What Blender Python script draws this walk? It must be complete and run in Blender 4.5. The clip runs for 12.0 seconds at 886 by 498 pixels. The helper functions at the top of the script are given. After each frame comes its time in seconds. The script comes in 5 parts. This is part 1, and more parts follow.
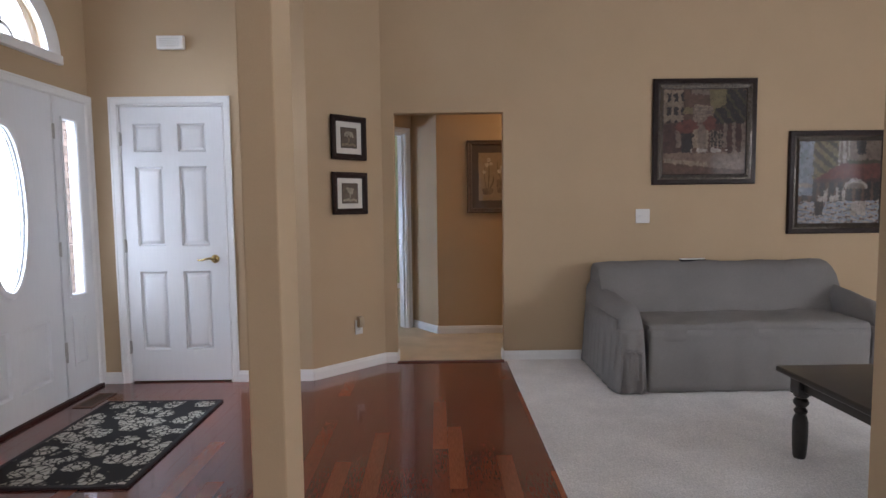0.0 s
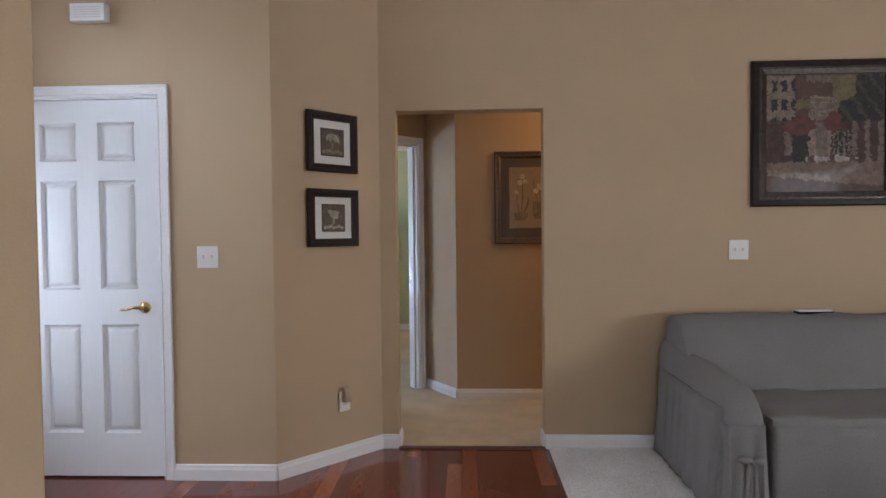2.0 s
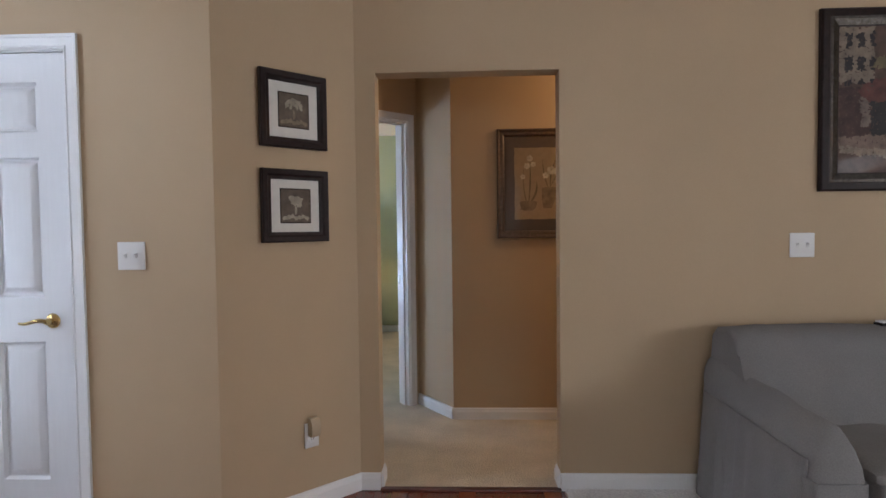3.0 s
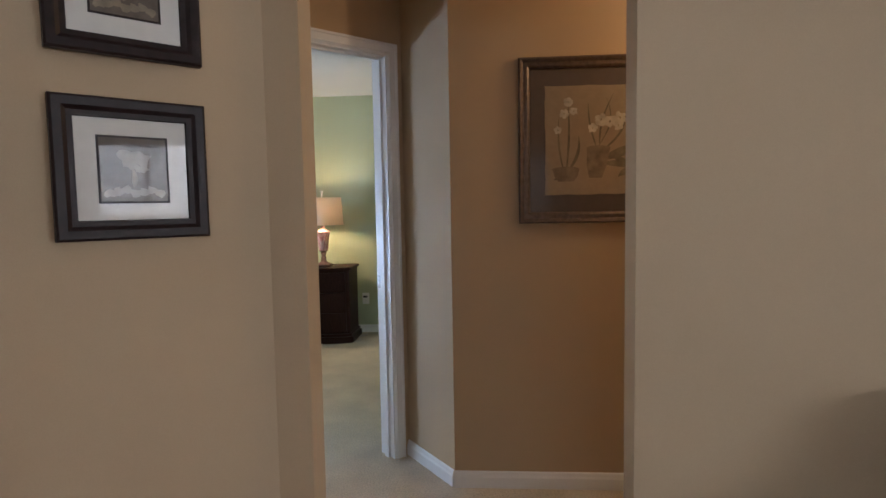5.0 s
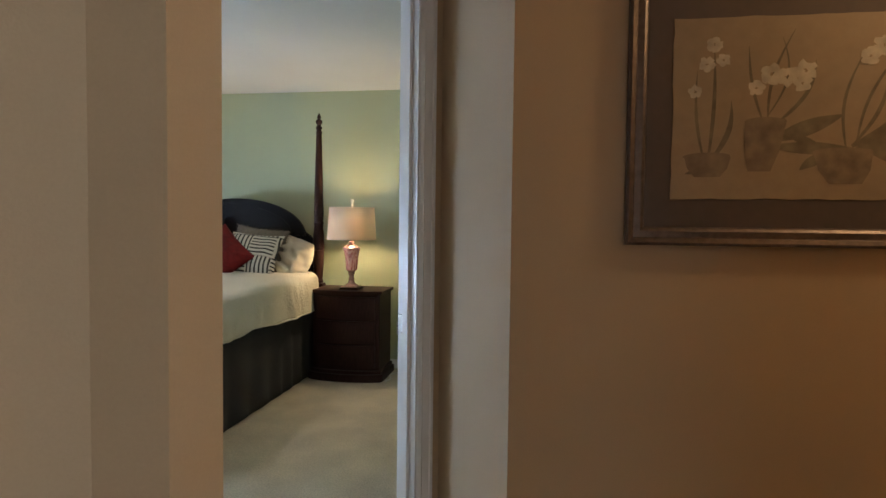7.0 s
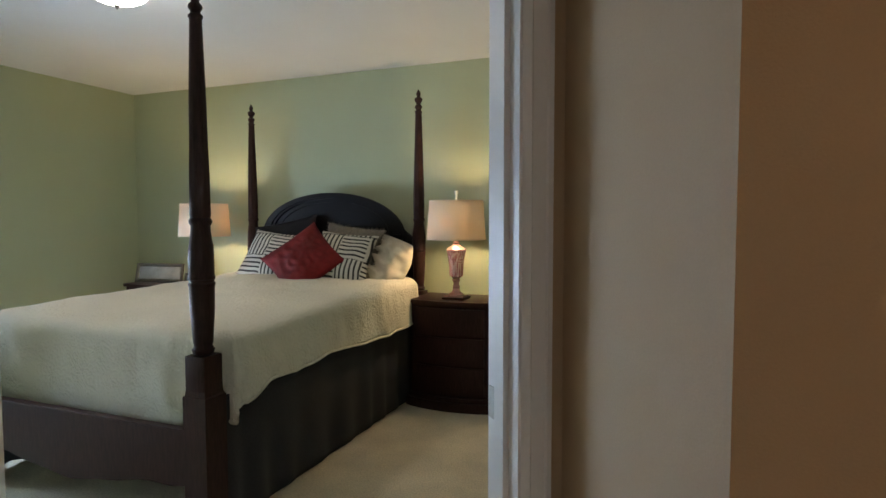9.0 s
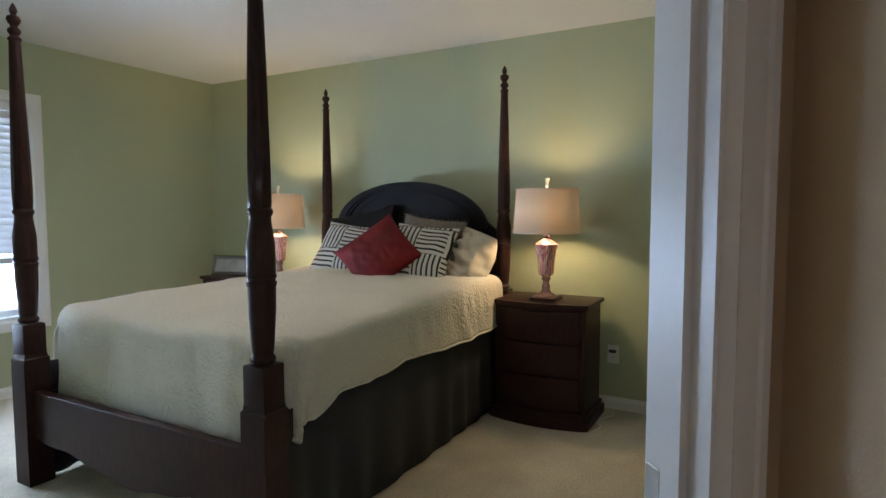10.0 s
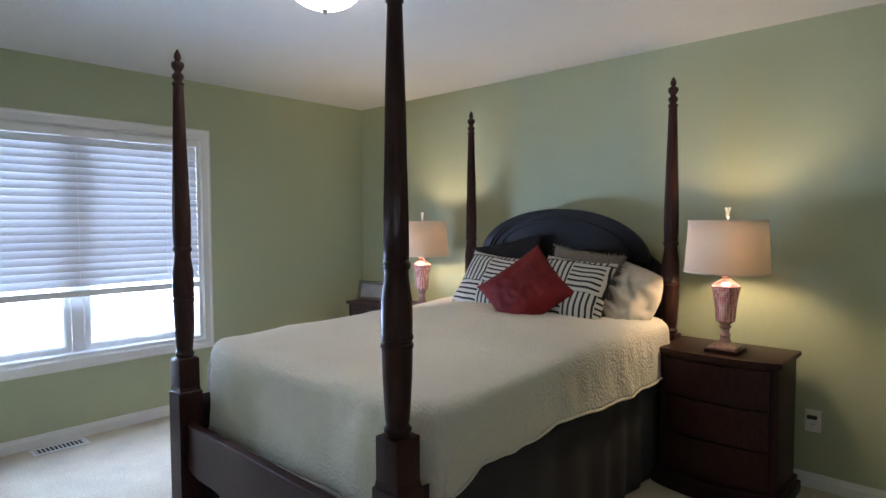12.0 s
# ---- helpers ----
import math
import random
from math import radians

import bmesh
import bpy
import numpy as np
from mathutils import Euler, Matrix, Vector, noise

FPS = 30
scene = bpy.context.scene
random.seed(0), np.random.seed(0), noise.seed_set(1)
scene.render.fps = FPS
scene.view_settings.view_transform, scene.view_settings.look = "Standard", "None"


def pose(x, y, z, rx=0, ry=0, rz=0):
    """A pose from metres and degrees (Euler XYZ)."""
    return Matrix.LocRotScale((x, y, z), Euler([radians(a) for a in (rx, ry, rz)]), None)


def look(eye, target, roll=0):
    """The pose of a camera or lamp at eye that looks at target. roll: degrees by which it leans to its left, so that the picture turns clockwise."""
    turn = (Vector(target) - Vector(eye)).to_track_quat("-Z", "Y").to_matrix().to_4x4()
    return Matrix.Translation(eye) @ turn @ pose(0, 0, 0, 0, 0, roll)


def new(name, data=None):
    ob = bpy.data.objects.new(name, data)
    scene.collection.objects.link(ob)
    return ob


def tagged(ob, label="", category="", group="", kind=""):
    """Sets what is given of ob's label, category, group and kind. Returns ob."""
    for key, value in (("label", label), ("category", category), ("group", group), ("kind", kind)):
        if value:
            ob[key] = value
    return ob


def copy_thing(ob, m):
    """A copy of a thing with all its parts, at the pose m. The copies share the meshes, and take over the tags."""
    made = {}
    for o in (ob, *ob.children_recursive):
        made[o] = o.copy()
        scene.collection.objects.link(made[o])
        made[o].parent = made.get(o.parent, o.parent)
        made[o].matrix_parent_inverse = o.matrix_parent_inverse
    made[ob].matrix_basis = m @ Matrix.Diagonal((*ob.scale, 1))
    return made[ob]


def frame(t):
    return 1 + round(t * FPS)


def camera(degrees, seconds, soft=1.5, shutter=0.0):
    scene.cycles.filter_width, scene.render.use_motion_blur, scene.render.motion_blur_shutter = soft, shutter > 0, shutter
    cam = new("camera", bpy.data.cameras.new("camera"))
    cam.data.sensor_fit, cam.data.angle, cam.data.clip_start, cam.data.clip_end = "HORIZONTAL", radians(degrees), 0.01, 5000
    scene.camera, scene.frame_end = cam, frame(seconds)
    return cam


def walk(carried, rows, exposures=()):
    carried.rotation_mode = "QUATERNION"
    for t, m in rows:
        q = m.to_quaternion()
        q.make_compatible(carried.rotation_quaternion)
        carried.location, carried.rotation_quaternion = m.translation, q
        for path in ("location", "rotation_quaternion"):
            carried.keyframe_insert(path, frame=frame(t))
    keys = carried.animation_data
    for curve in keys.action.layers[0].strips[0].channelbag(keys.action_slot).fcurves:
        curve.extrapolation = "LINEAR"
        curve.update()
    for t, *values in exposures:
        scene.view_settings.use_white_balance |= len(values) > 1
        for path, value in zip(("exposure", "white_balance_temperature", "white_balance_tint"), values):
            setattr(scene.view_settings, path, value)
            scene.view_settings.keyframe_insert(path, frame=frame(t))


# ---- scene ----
cam = camera(74.8, 12.0)
PATH = [
    (0, (0.256, 0.561, 1.3), (0.274, 2.555, 1.151), -0.7),
    (0.5, (0.268, 0.867, 1.318), (0.25, 2.864, 1.201), -0.8),
    (1, (0.273, 1.181, 1.301), (0.234, 3.179, 1.219), -0.6),
    (1.5, (0.296, 1.497, 1.309), (0.238, 3.495, 1.243), -0.7),
    (2, (0.328, 1.819, 1.307), (0.25, 3.816, 1.255), -0.6),
    (2.5, (0.33, 2.153, 1.293), (0.255, 4.151, 1.24), -0.6),
    (3, (0.34, 2.497, 1.299), (0.264, 4.494, 1.225), -0.7),
    (3.2, (0.326, 2.629, 1.297), (0.256, 4.627, 1.217), -0.7),
    (4.8, (0.374, 3.651, 1.314), (0.259, 5.642, 1.162), -0.7),
    (5, (0.4, 3.763, 1.307), (0.258, 5.753, 1.159), -1.0),
    (5.5, (0.367, 4.063, 1.296), (0.229, 6.053, 1.16), -0.8),
    (6, (0.368, 4.319, 1.298), (0.179, 6.306, 1.177), -0.6),
    (6.5, (0.344, 4.552, 1.279), (0.1, 6.535, 1.18), 0.1),
    (6.7, (0.332, 4.621, 1.268), (0.066, 6.601, 1.182), 0.5),
    (8.3, (0.241, 5.315, 1.288), (-0.341, 7.227, 1.201), -0.2),
    (8.5, (0.222, 5.408, 1.291), (-0.397, 7.308, 1.201), 0.1),
    (9, (0.179, 5.612, 1.292), (-0.546, 7.473, 1.184), -0.1),
    (9.5, (0.084, 5.801, 1.292), (-0.759, 7.609, 1.157), -0.2),
    (10, (-0.032, 5.947, 1.283), (-0.992, 7.696, 1.149), -0.1),
    (10.5, (-0.102, 6.025, 1.305), (-1.173, 7.708, 1.166), -0.0),
    (11, (-0.153, 6.09, 1.336), (-1.32, 7.709, 1.204), -0.1),
    (11.5, (-0.188, 6.135, 1.374), (-1.452, 7.681, 1.259), -0.2),
    (12, (-0.226, 6.183, 1.411), (-1.584, 7.647, 1.313), -0.2),
]
walk(cam, [(t, look(eye, target, roll)) for t, eye, target, roll in PATH],
     exposures=[(0.0, -0.03, 6500, 17), (2.5, -0.05, 6450, 16), (5.0, -0.11, 6300, 14), (6.4, -0.17, 6500, 12), (8.4, -0.44, 7100, 9),
                (9.0, -0.45, 6900, 10), (9.6, -0.52, 6700, 12), (11.0, -0.42, 6420, 14), (12.0, -0.40, 6250, 18)])

# ---------------------------------------------------------------- light
world = bpy.data.worlds.new("sky")
scene.world = world
world.use_nodes = True
wn = world.node_tree
sky = wn.nodes.new("ShaderNodeTexSky")
sky.sky_type, sky.sun_disc = "NISHITA", False
sky.sun_elevation, sky.sun_rotation = radians(48), radians(60)
wn.links.new(sky.outputs[0], wn.nodes["Background"].inputs[0])
wn.nodes["Background"].inputs[1].default_value = 0.12

sun = new("sun", bpy.data.lights.new("sun", "SUN"))
sun.data.energy, sun.data.angle, sun.data.color = 1.2, radians(12), (1.0, 0.96, 0.9)
sun.matrix_world = look((6, -6, 9), (0, 4, 0))


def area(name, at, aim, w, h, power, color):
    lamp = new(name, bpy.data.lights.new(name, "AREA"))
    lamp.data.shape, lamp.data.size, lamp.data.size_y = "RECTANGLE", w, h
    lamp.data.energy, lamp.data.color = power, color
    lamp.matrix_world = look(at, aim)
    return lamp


def point(name, at, power, color, radius):
    lamp = new(name, bpy.data.lights.new(name, "POINT"))
    lamp.data.energy, lamp.data.color, lamp.data.shadow_soft_size = power, color, radius
    lamp.matrix_world = pose(*at)
    return lamp


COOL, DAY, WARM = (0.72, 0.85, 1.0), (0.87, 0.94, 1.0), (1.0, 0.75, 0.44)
area("east_window_light", (6.45, 0.0, 1.75), (0, 1.4, -1.3), 3.9, 1.1, 185, DAY)
area("south_window_light", (1.2, -3.75, 1.55), (1.2, 4, 0.4), 3.4, 1.5, 33, DAY)
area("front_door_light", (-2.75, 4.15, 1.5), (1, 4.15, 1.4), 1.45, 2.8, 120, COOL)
# added lamp, out of view: brightens the brick behind the sidelight
area("porch_brick_fill", (-4.2, 3.6, 3.6), (-3.1, 5.5, 1.0), 2.0, 2.0, 260, COOL)
area("bedroom_window_light", (-4.87, 7.324, 1.27), (0, 7.324, 1.27), 1.75, 1.6, 220, (0.54, 0.73, 1.0))
area("bedroom_window_ground_light", (-4.78, 7.324, 0.76), (-2.0, 7.324, 2.3), 1.5, 0.42, 85, (0.50, 0.69, 1.0))
point("lamp_bulb_right", (-1.165, 9.31, 1.258), 20.0, WARM, 0.05)
point("lamp_bulb_left", (-3.345, 9.31, 1.258), 20.0, WARM, 0.05)
point("hall_bulb", (1.75, 5.95, 2.28), 18, (1.0, 0.68, 0.37), 0.07)

# ---------------------------------------------------------------- materials


def material(name, color, rough=0.6, metal=0.0, grain=0.0, scale=40.0, stain=0.0, bump=0.0, coat=0.0,
             spread=0.0, stretch=(1, 1, 1), hue=None, spec=0.5, patch=1.7):
    """Principled paint, cloth or wood: fine grain, broad stains, bump, and spread from piece to piece."""
    m = bpy.data.materials.new(name)
    m.use_nodes = True
    t = m.node_tree
    p = t.nodes["Principled BSDF"]
    p.inputs["Base Color"].default_value = (*color, 1)
    p.inputs["Roughness"].default_value = rough
    p.inputs["Metallic"].default_value = metal
    p.inputs["Specular IOR Level"].default_value = spec
    p.inputs["Coat Weight"].default_value = coat
    p.inputs["Coat Roughness"].default_value = 0.04
    co = t.nodes.new("ShaderNodeTexCoord")
    mp = t.nodes.new("ShaderNodeMapping")
    mp.inputs["Scale"].default_value = stretch
    t.links.new(co.outputs["Object"], mp.inputs[0])
    out = None
    if grain or stain or spread:
        n1 = t.nodes.new("ShaderNodeTexNoise")
        n1.inputs["Scale"].default_value, n1.inputs["Detail"].default_value = scale, 6
        n2 = t.nodes.new("ShaderNodeTexNoise")
        n2.inputs["Scale"].default_value, n2.inputs["Detail"].default_value = patch, 4
        t.links.new(mp.outputs[0], n1.inputs[0])
        t.links.new(co.outputs["Object"], n2.inputs[0])

        def scaled(src, amount):
            r = t.nodes.new("ShaderNodeMapRange")
            r.inputs[1].default_value, r.inputs[2].default_value = 0.25, 0.75
            r.inputs[3].default_value, r.inputs[4].default_value = 1 - amount, 1 + amount
            t.links.new(src, r.inputs[0])
            return r.outputs[0]
        a, b = scaled(n1.outputs[0], grain), scaled(n2.outputs[0], stain)
        mul = t.nodes.new("ShaderNodeMath")
        mul.operation = "MULTIPLY"
        t.links.new(a, mul.inputs[0])
        t.links.new(b, mul.inputs[1])
        val = mul.outputs[0]
        base = t.nodes.new("ShaderNodeRGB")
        base.outputs[0].default_value = (*color, 1)
        src = base.outputs[0]
        if spread:
            info = t.nodes.new("ShaderNodeObjectInfo")
            ramp = t.nodes.new("ShaderNodeMixRGB")
            t.links.new(info.outputs["Random"], ramp.inputs[0])
            ramp.inputs[1].default_value = (*color, 1)
            ramp.inputs[2].default_value = (*(hue or [c * 1.8 for c in color]), 1)
            pw = t.nodes.new("ShaderNodeMath")
            pw.operation = "POWER"
            pw.inputs[1].default_value = spread
            t.links.new(info.outputs["Random"], pw.inputs[0])
            t.links.new(pw.outputs[0], ramp.inputs[0])
            src = ramp.outputs[0]
        vm = t.nodes.new("ShaderNodeVectorMath")
        vm.operation = "SCALE"
        t.links.new(src, vm.inputs[0])
        t.links.new(val, vm.inputs["Scale"])
        t.links.new(vm.outputs[0], p.inputs["Base Color"])
        out = n1.outputs[0]
    if bump:
        if out is None:
            n1 = t.nodes.new("ShaderNodeTexNoise")
            n1.inputs["Scale"].default_value, n1.inputs["Detail"].default_value = scale, 4
            t.links.new(mp.outputs[0], n1.inputs[0])
            out = n1.outputs[0]
        bn = t.nodes.new("ShaderNodeBump")
        bn.inputs["Strength"].default_value, bn.inputs["Distance"].default_value = min(bump, 1.0), 0.004
        t.links.new(out, bn.inputs["Height"])
        t.links.new(bn.outputs[0], p.inputs["Normal"])
    return m


def glow(name, color, strength):
    m = bpy.data.materials.new(name)
    m.use_nodes = True
    p = m.node_tree.nodes["Principled BSDF"]
    p.inputs["Base Color"].default_value = (*color, 1)
    p.inputs["Emission Color"].default_value = (*color, 1)
    p.inputs["Emission Strength"].default_value = strength
    return m


def sheer(name, color, share):
    """Thin cloth, paper or plastic that lets some light through."""
    m = bpy.data.materials.new(name)
    m.use_nodes = True
    t = m.node_tree
    mix, dif, tra = (t.nodes.new("ShaderNodeMixShader"), t.nodes.new("ShaderNodeBsdfDiffuse"),
                     t.nodes.new("ShaderNodeBsdfTranslucent"))
    wv = t.nodes.new("ShaderNodeTexNoise")
    wv.inputs["Scale"].default_value = 60
    rr = t.nodes.new("ShaderNodeMixRGB")
    rr.inputs[1].default_value = (*[c * 0.92 for c in color], 1)
    rr.inputs[2].default_value = (*color, 1)
    t.links.new(wv.outputs[0], rr.inputs[0])
    for n in (dif, tra):
        t.links.new(rr.outputs[0], n.inputs[0])
    mix.inputs[0].default_value = share
    t.links.new(dif.outputs[0], mix.inputs[1])
    t.links.new(tra.outputs[0], mix.inputs[2])
    t.links.new(mix.outputs[0], t.nodes["Material Output"].inputs[0])
    return m


def glass(name, color=(1, 1, 1), rough=0.0):
    m = bpy.data.materials.new(name)
    m.use_nodes = True
    p = m.node_tree.nodes["Principled BSDF"]
    p.inputs["Base Color"].default_value = (*color, 1)
    p.inputs["Transmission Weight"].default_value = 1.0
    p.inputs["Roughness"].default_value = rough
    p.inputs["IOR"].default_value = 1.45
    return m


def striped(name):
    """Cream cloth with hand-drawn black stripes that turn by patches."""
    m = bpy.data.materials.new(name)
    m.use_nodes = True
    t = m.node_tree
    p = t.nodes["Principled BSDF"]
    p.inputs["Roughness"].default_value = 0.85
    co = t.nodes.new("ShaderNodeTexCoord")
    waves = []
    for way in ("X", "Y"):
        w = t.nodes.new("ShaderNodeTexWave")
        w.bands_direction = way
        w.inputs["Scale"].default_value = 9.5
        w.inputs["Distortion"].default_value = 3.2
        w.inputs["Detail"].default_value = 1.0
        w.inputs["Detail Scale"].default_value = 0.6
        t.links.new(co.outputs["Object"], w.inputs[0])
        waves.append(w)
    ch = t.nodes.new("ShaderNodeTexChecker")
    ch.inputs["Scale"].default_value = 5.2
    ch.inputs[1].default_value, ch.inputs[2].default_value = (0, 0, 0, 1), (1, 1, 1, 1)
    off = t.nodes.new("ShaderNodeMapping")
    off.inputs["Location"].default_value = (0.02, 0.03, 0.5)
    t.links.new(co.outputs["Object"], off.inputs[0])
    t.links.new(off.outputs[0], ch.inputs[0])
    mx = t.nodes.new("ShaderNodeMixRGB")
    t.links.new(ch.outputs[0], mx.inputs[0])
    t.links.new(waves[0].outputs[0], mx.inputs[1])
    t.links.new(waves[1].outputs[0], mx.inputs[2])
    rp = t.nodes.new("ShaderNodeValToRGB")
    rp.color_ramp.elements[0].position, rp.color_ramp.elements[1].position = 0.28, 0.36
    rp.color_ramp.elements[0].color, rp.color_ramp.elements[1].color = (0.012, 0.011, 0.012, 1), (0.52, 0.49, 0.42, 1)
    t.links.new(mx.outputs[0], rp.inputs[0])
    t.links.new(rp.outputs[0], p.inputs["Base Color"])
    return m


def quilted(name):
    """Off-white matelasse cotton: puffed cells and fine weave."""
    m = material(name, (0.69, 0.635, 0.53), 0.9, grain=0.05, scale=160, stain=0.06)
    t = m.node_tree
    p = t.nodes["Principled BSDF"]
    co = t.nodes.new("ShaderNodeTexCoord")
    warp = t.nodes.new("ShaderNodeTexNoise")
    warp.inputs["Scale"].default_value = 6
    vm = t.nodes.new("ShaderNodeMixRGB")
    vm.inputs[0].default_value = 0.12
    t.links.new(co.outputs["Object"], warp.inputs[0])
    t.links.new(co.outputs["Object"], vm.inputs[1])
    t.links.new(warp.outputs[1], vm.inputs[2])
    vo = t.nodes.new("ShaderNodeTexVoronoi")
    vo.inputs["Scale"].default_value = 74
    t.links.new(vm.outputs[0], vo.inputs[0])
    big = t.nodes.new("ShaderNodeTexNoise")
    big.inputs["Scale"].default_value, big.inputs["Detail"].default_value = 9, 3
    t.links.new(co.outputs["Object"], big.inputs[0])
    ad = t.nodes.new("ShaderNodeMath")
    ad.operation = "ADD"
    t.links.new(vo.outputs[0], ad.inputs[0])
    t.links.new(big.outputs[0], ad.inputs[1])
    bn = t.nodes.new("ShaderNodeBump")
    bn.invert = True
    bn.inputs["Strength"].default_value, bn.inputs["Distance"].default_value = 0.46, 0.011
    t.links.new(ad.outputs[0], bn.inputs["Height"])
    t.links.new(bn.outputs[0], p.inputs["Normal"])
    return m


def carpet(name, color, worn=0.14):
    """Cut pile: speckle, trodden patches and a rough bump."""
    m = material(name, color, 0.95, grain=0.18, scale=110, stain=worn, bump=1.0, patch=4.0)
    t = m.node_tree
    for n in t.nodes:
        if n.bl_idname == "ShaderNodeBump":
            n.inputs["Distance"].default_value = 0.012
    return m


def floral(name):
    """Black rug with pale, ragged blossoms and scrolls."""
    m = bpy.data.materials.new(name)
    m.use_nodes = True
    t = m.node_tree
    p = t.nodes["Principled BSDF"]
    p.inputs["Roughness"].default_value = 0.95
    co = t.nodes.new("ShaderNodeTexCoord")
    wn_ = t.nodes.new("ShaderNodeTexNoise")
    wn_.inputs["Scale"].default_value = 14
    mx = t.nodes.new("ShaderNodeMixRGB")
    mx.inputs[0].default_value = 0.06
    t.links.new(co.outputs["Object"], wn_.inputs[0])
    t.links.new(co.outputs["Object"], mx.inputs[1])
    t.links.new(wn_.outputs[1], mx.inputs[2])
    vo = t.nodes.new("ShaderNodeTexVoronoi")
    vo.inputs["Scale"].default_value = 9.0
    t.links.new(mx.outputs[0], vo.inputs[0])
    petals = t.nodes.new("ShaderNodeTexVoronoi")
    petals.feature = "DISTANCE_TO_EDGE"
    petals.inputs["Scale"].default_value = 27
    t.links.new(mx.outputs[0], petals.inputs[0])
    r1 = t.nodes.new("ShaderNodeValToRGB")
    r1.color_ramp.elements[0].position, r1.color_ramp.elements[1].position = 0.50, 0.56
    r1.color_ramp.elements[0].color, r1.color_ramp.elements[1].color = (1, 1, 1, 1), (0, 0, 0, 1)
    t.links.new(vo.outputs[0], r1.inputs[0])
    r2 = t.nodes.new("ShaderNodeValToRGB")
    r2.color_ramp.elements[0].position, r2.color_ramp.elements[1].position = 0.04, 0.12
    t.links.new(petals.outputs[0], r2.inputs[0])
    mu = t.nodes.new("ShaderNodeMixRGB")
    mu.blend_type, mu.inputs[0].default_value = "MULTIPLY", 1
    t.links.new(r1.outputs[0], mu.inputs[1])
    t.links.new(r2.outputs[0], mu.inputs[2])
    fin = t.nodes.new("ShaderNodeMixRGB")
    fin.inputs[1].default_value, fin.inputs[2].default_value = (0.012, 0.012, 0.013, 1), (0.42, 0.40, 0.35, 1)
    t.links.new(mu.outputs[0], fin.inputs[0])
    t.links.new(fin.outputs[0], p.inputs["Base Color"])
    return m


def cut_glass(name):
    """Rose glass cut in a net of diamonds, the cuts pale."""
    m = bpy.data.materials.new(name)
    m.use_nodes = True
    t = m.node_tree
    p = t.nodes["Principled BSDF"]
    p.inputs["Roughness"].default_value, p.inputs["Coat Weight"].default_value = 0.12, 1
    co = t.nodes.new("ShaderNodeTexCoord")
    vo = t.nodes.new("ShaderNodeTexVoronoi")
    vo.inputs["Scale"].default_value = 88
    vo.inputs["Randomness"].default_value = 0.25
    t.links.new(co.outputs["Object"], vo.inputs[0])
    rp = t.nodes.new("ShaderNodeValToRGB")
    rp.color_ramp.elements[0].position, rp.color_ramp.elements[1].position = 0.30, 0.52
    rp.color_ramp.elements[0].color, rp.color_ramp.elements[1].color = (0.42, 0.05, 0.08, 1), (0.72, 0.45, 0.43, 1)
    t.links.new(vo.outputs[0], rp.inputs[0])
    t.links.new(rp.outputs[0], p.inputs["Base Color"])
    bn = t.nodes.new("ShaderNodeBump")
    bn.inputs["Strength"].default_value, bn.inputs["Distance"].default_value = 0.6, 0.004
    t.links.new(vo.outputs[0], bn.inputs["Height"])
    t.links.new(bn.outputs[0], p.inputs["Normal"])
    return m


TAN = material("tan_wall_paint", (0.468, 0.344, 0.216), 0.75, grain=0.025, scale=260, stain=0.03, bump=0.12)
GREEN = material("sage_wall_paint", (0.420, 0.457, 0.306), 0.75, grain=0.025, scale=260, stain=0.03, bump=0.12)
CEIL = material("ceiling_paint", (0.74, 0.73, 0.72), 0.9, grain=0.03, scale=120, stain=0.03, bump=0.25)
TRIM = material("white_trim_paint", (0.76, 0.76, 0.76), 0.38, grain=0.015, scale=90, stain=0.025, bump=0.04)
DOORP = material("white_door_paint", (0.74, 0.75, 0.77), 0.42, grain=0.02, scale=60, stain=0.03, bump=0.06, stretch=(1, 1, 0.1))
PLANK = material("cherry_plank", (0.142, 0.030, 0.019), 0.20, grain=0.24, scale=26, stain=0.12, bump=0.012, coat=0.5,
                 spread=5.0, stretch=(9, 0.7, 1), hue=(0.30, 0.088, 0.04))
SUB = material("plank_joint", (0.02, 0.008, 0.006), 0.8, grain=0.1)
PILE_L = carpet("ivory_carpet", (0.84, 0.815, 0.80), 0.08)
PILE_B = carpet("beige_carpet", (0.62, 0.545, 0.425))
DARKWOOD = material("dark_mahogany", (0.034, 0.0145, 0.013), 0.42, grain=0.35, scale=30, stain=0.15, bump=0.06, coat=0.05, stretch=(4, 4, 0.6), spec=0.15)
# headboard only: darker and less red than the mahogany of the posts
HEADWOOD = material("near_black_wood", (0.0095, 0.0078, 0.0088), 0.42, grain=0.3, scale=30, stain=0.15, bump=0.05, stretch=(0.6, 4, 4), spec=0.12)
BLACKWOOD = material("black_lacquered_wood", (0.012, 0.010, 0.010), 0.3, grain=0.3, scale=30, stain=0.1, coat=0.3)
SLIP = material("grey_slipcover_cloth", (0.200, 0.190, 0.186), 0.92, grain=0.14, scale=220, stain=0.14, bump=0.35)
SKIRT = material("black_bed_skirt_cloth", (0.031, 0.029, 0.033), 0.95, grain=0.2, scale=150, bump=0.2)
BRASS = material("brass", (0.62, 0.47, 0.22), 0.25, 1.0, grain=0.1, scale=60)
STEEL = material("brushed_nickel", (0.45, 0.44, 0.42), 0.35, 1.0, grain=0.1, scale=60)
PEWTER = material("pewter_frame_lip", (0.085, 0.074, 0.066), 0.26, 0.85, grain=0.45, scale=45, bump=0.4)
BRONZE = material("bronze_frame", (0.12, 0.085, 0.065), 0.38, 0.45, grain=0.3, scale=50, stain=0.2, bump=0.2)
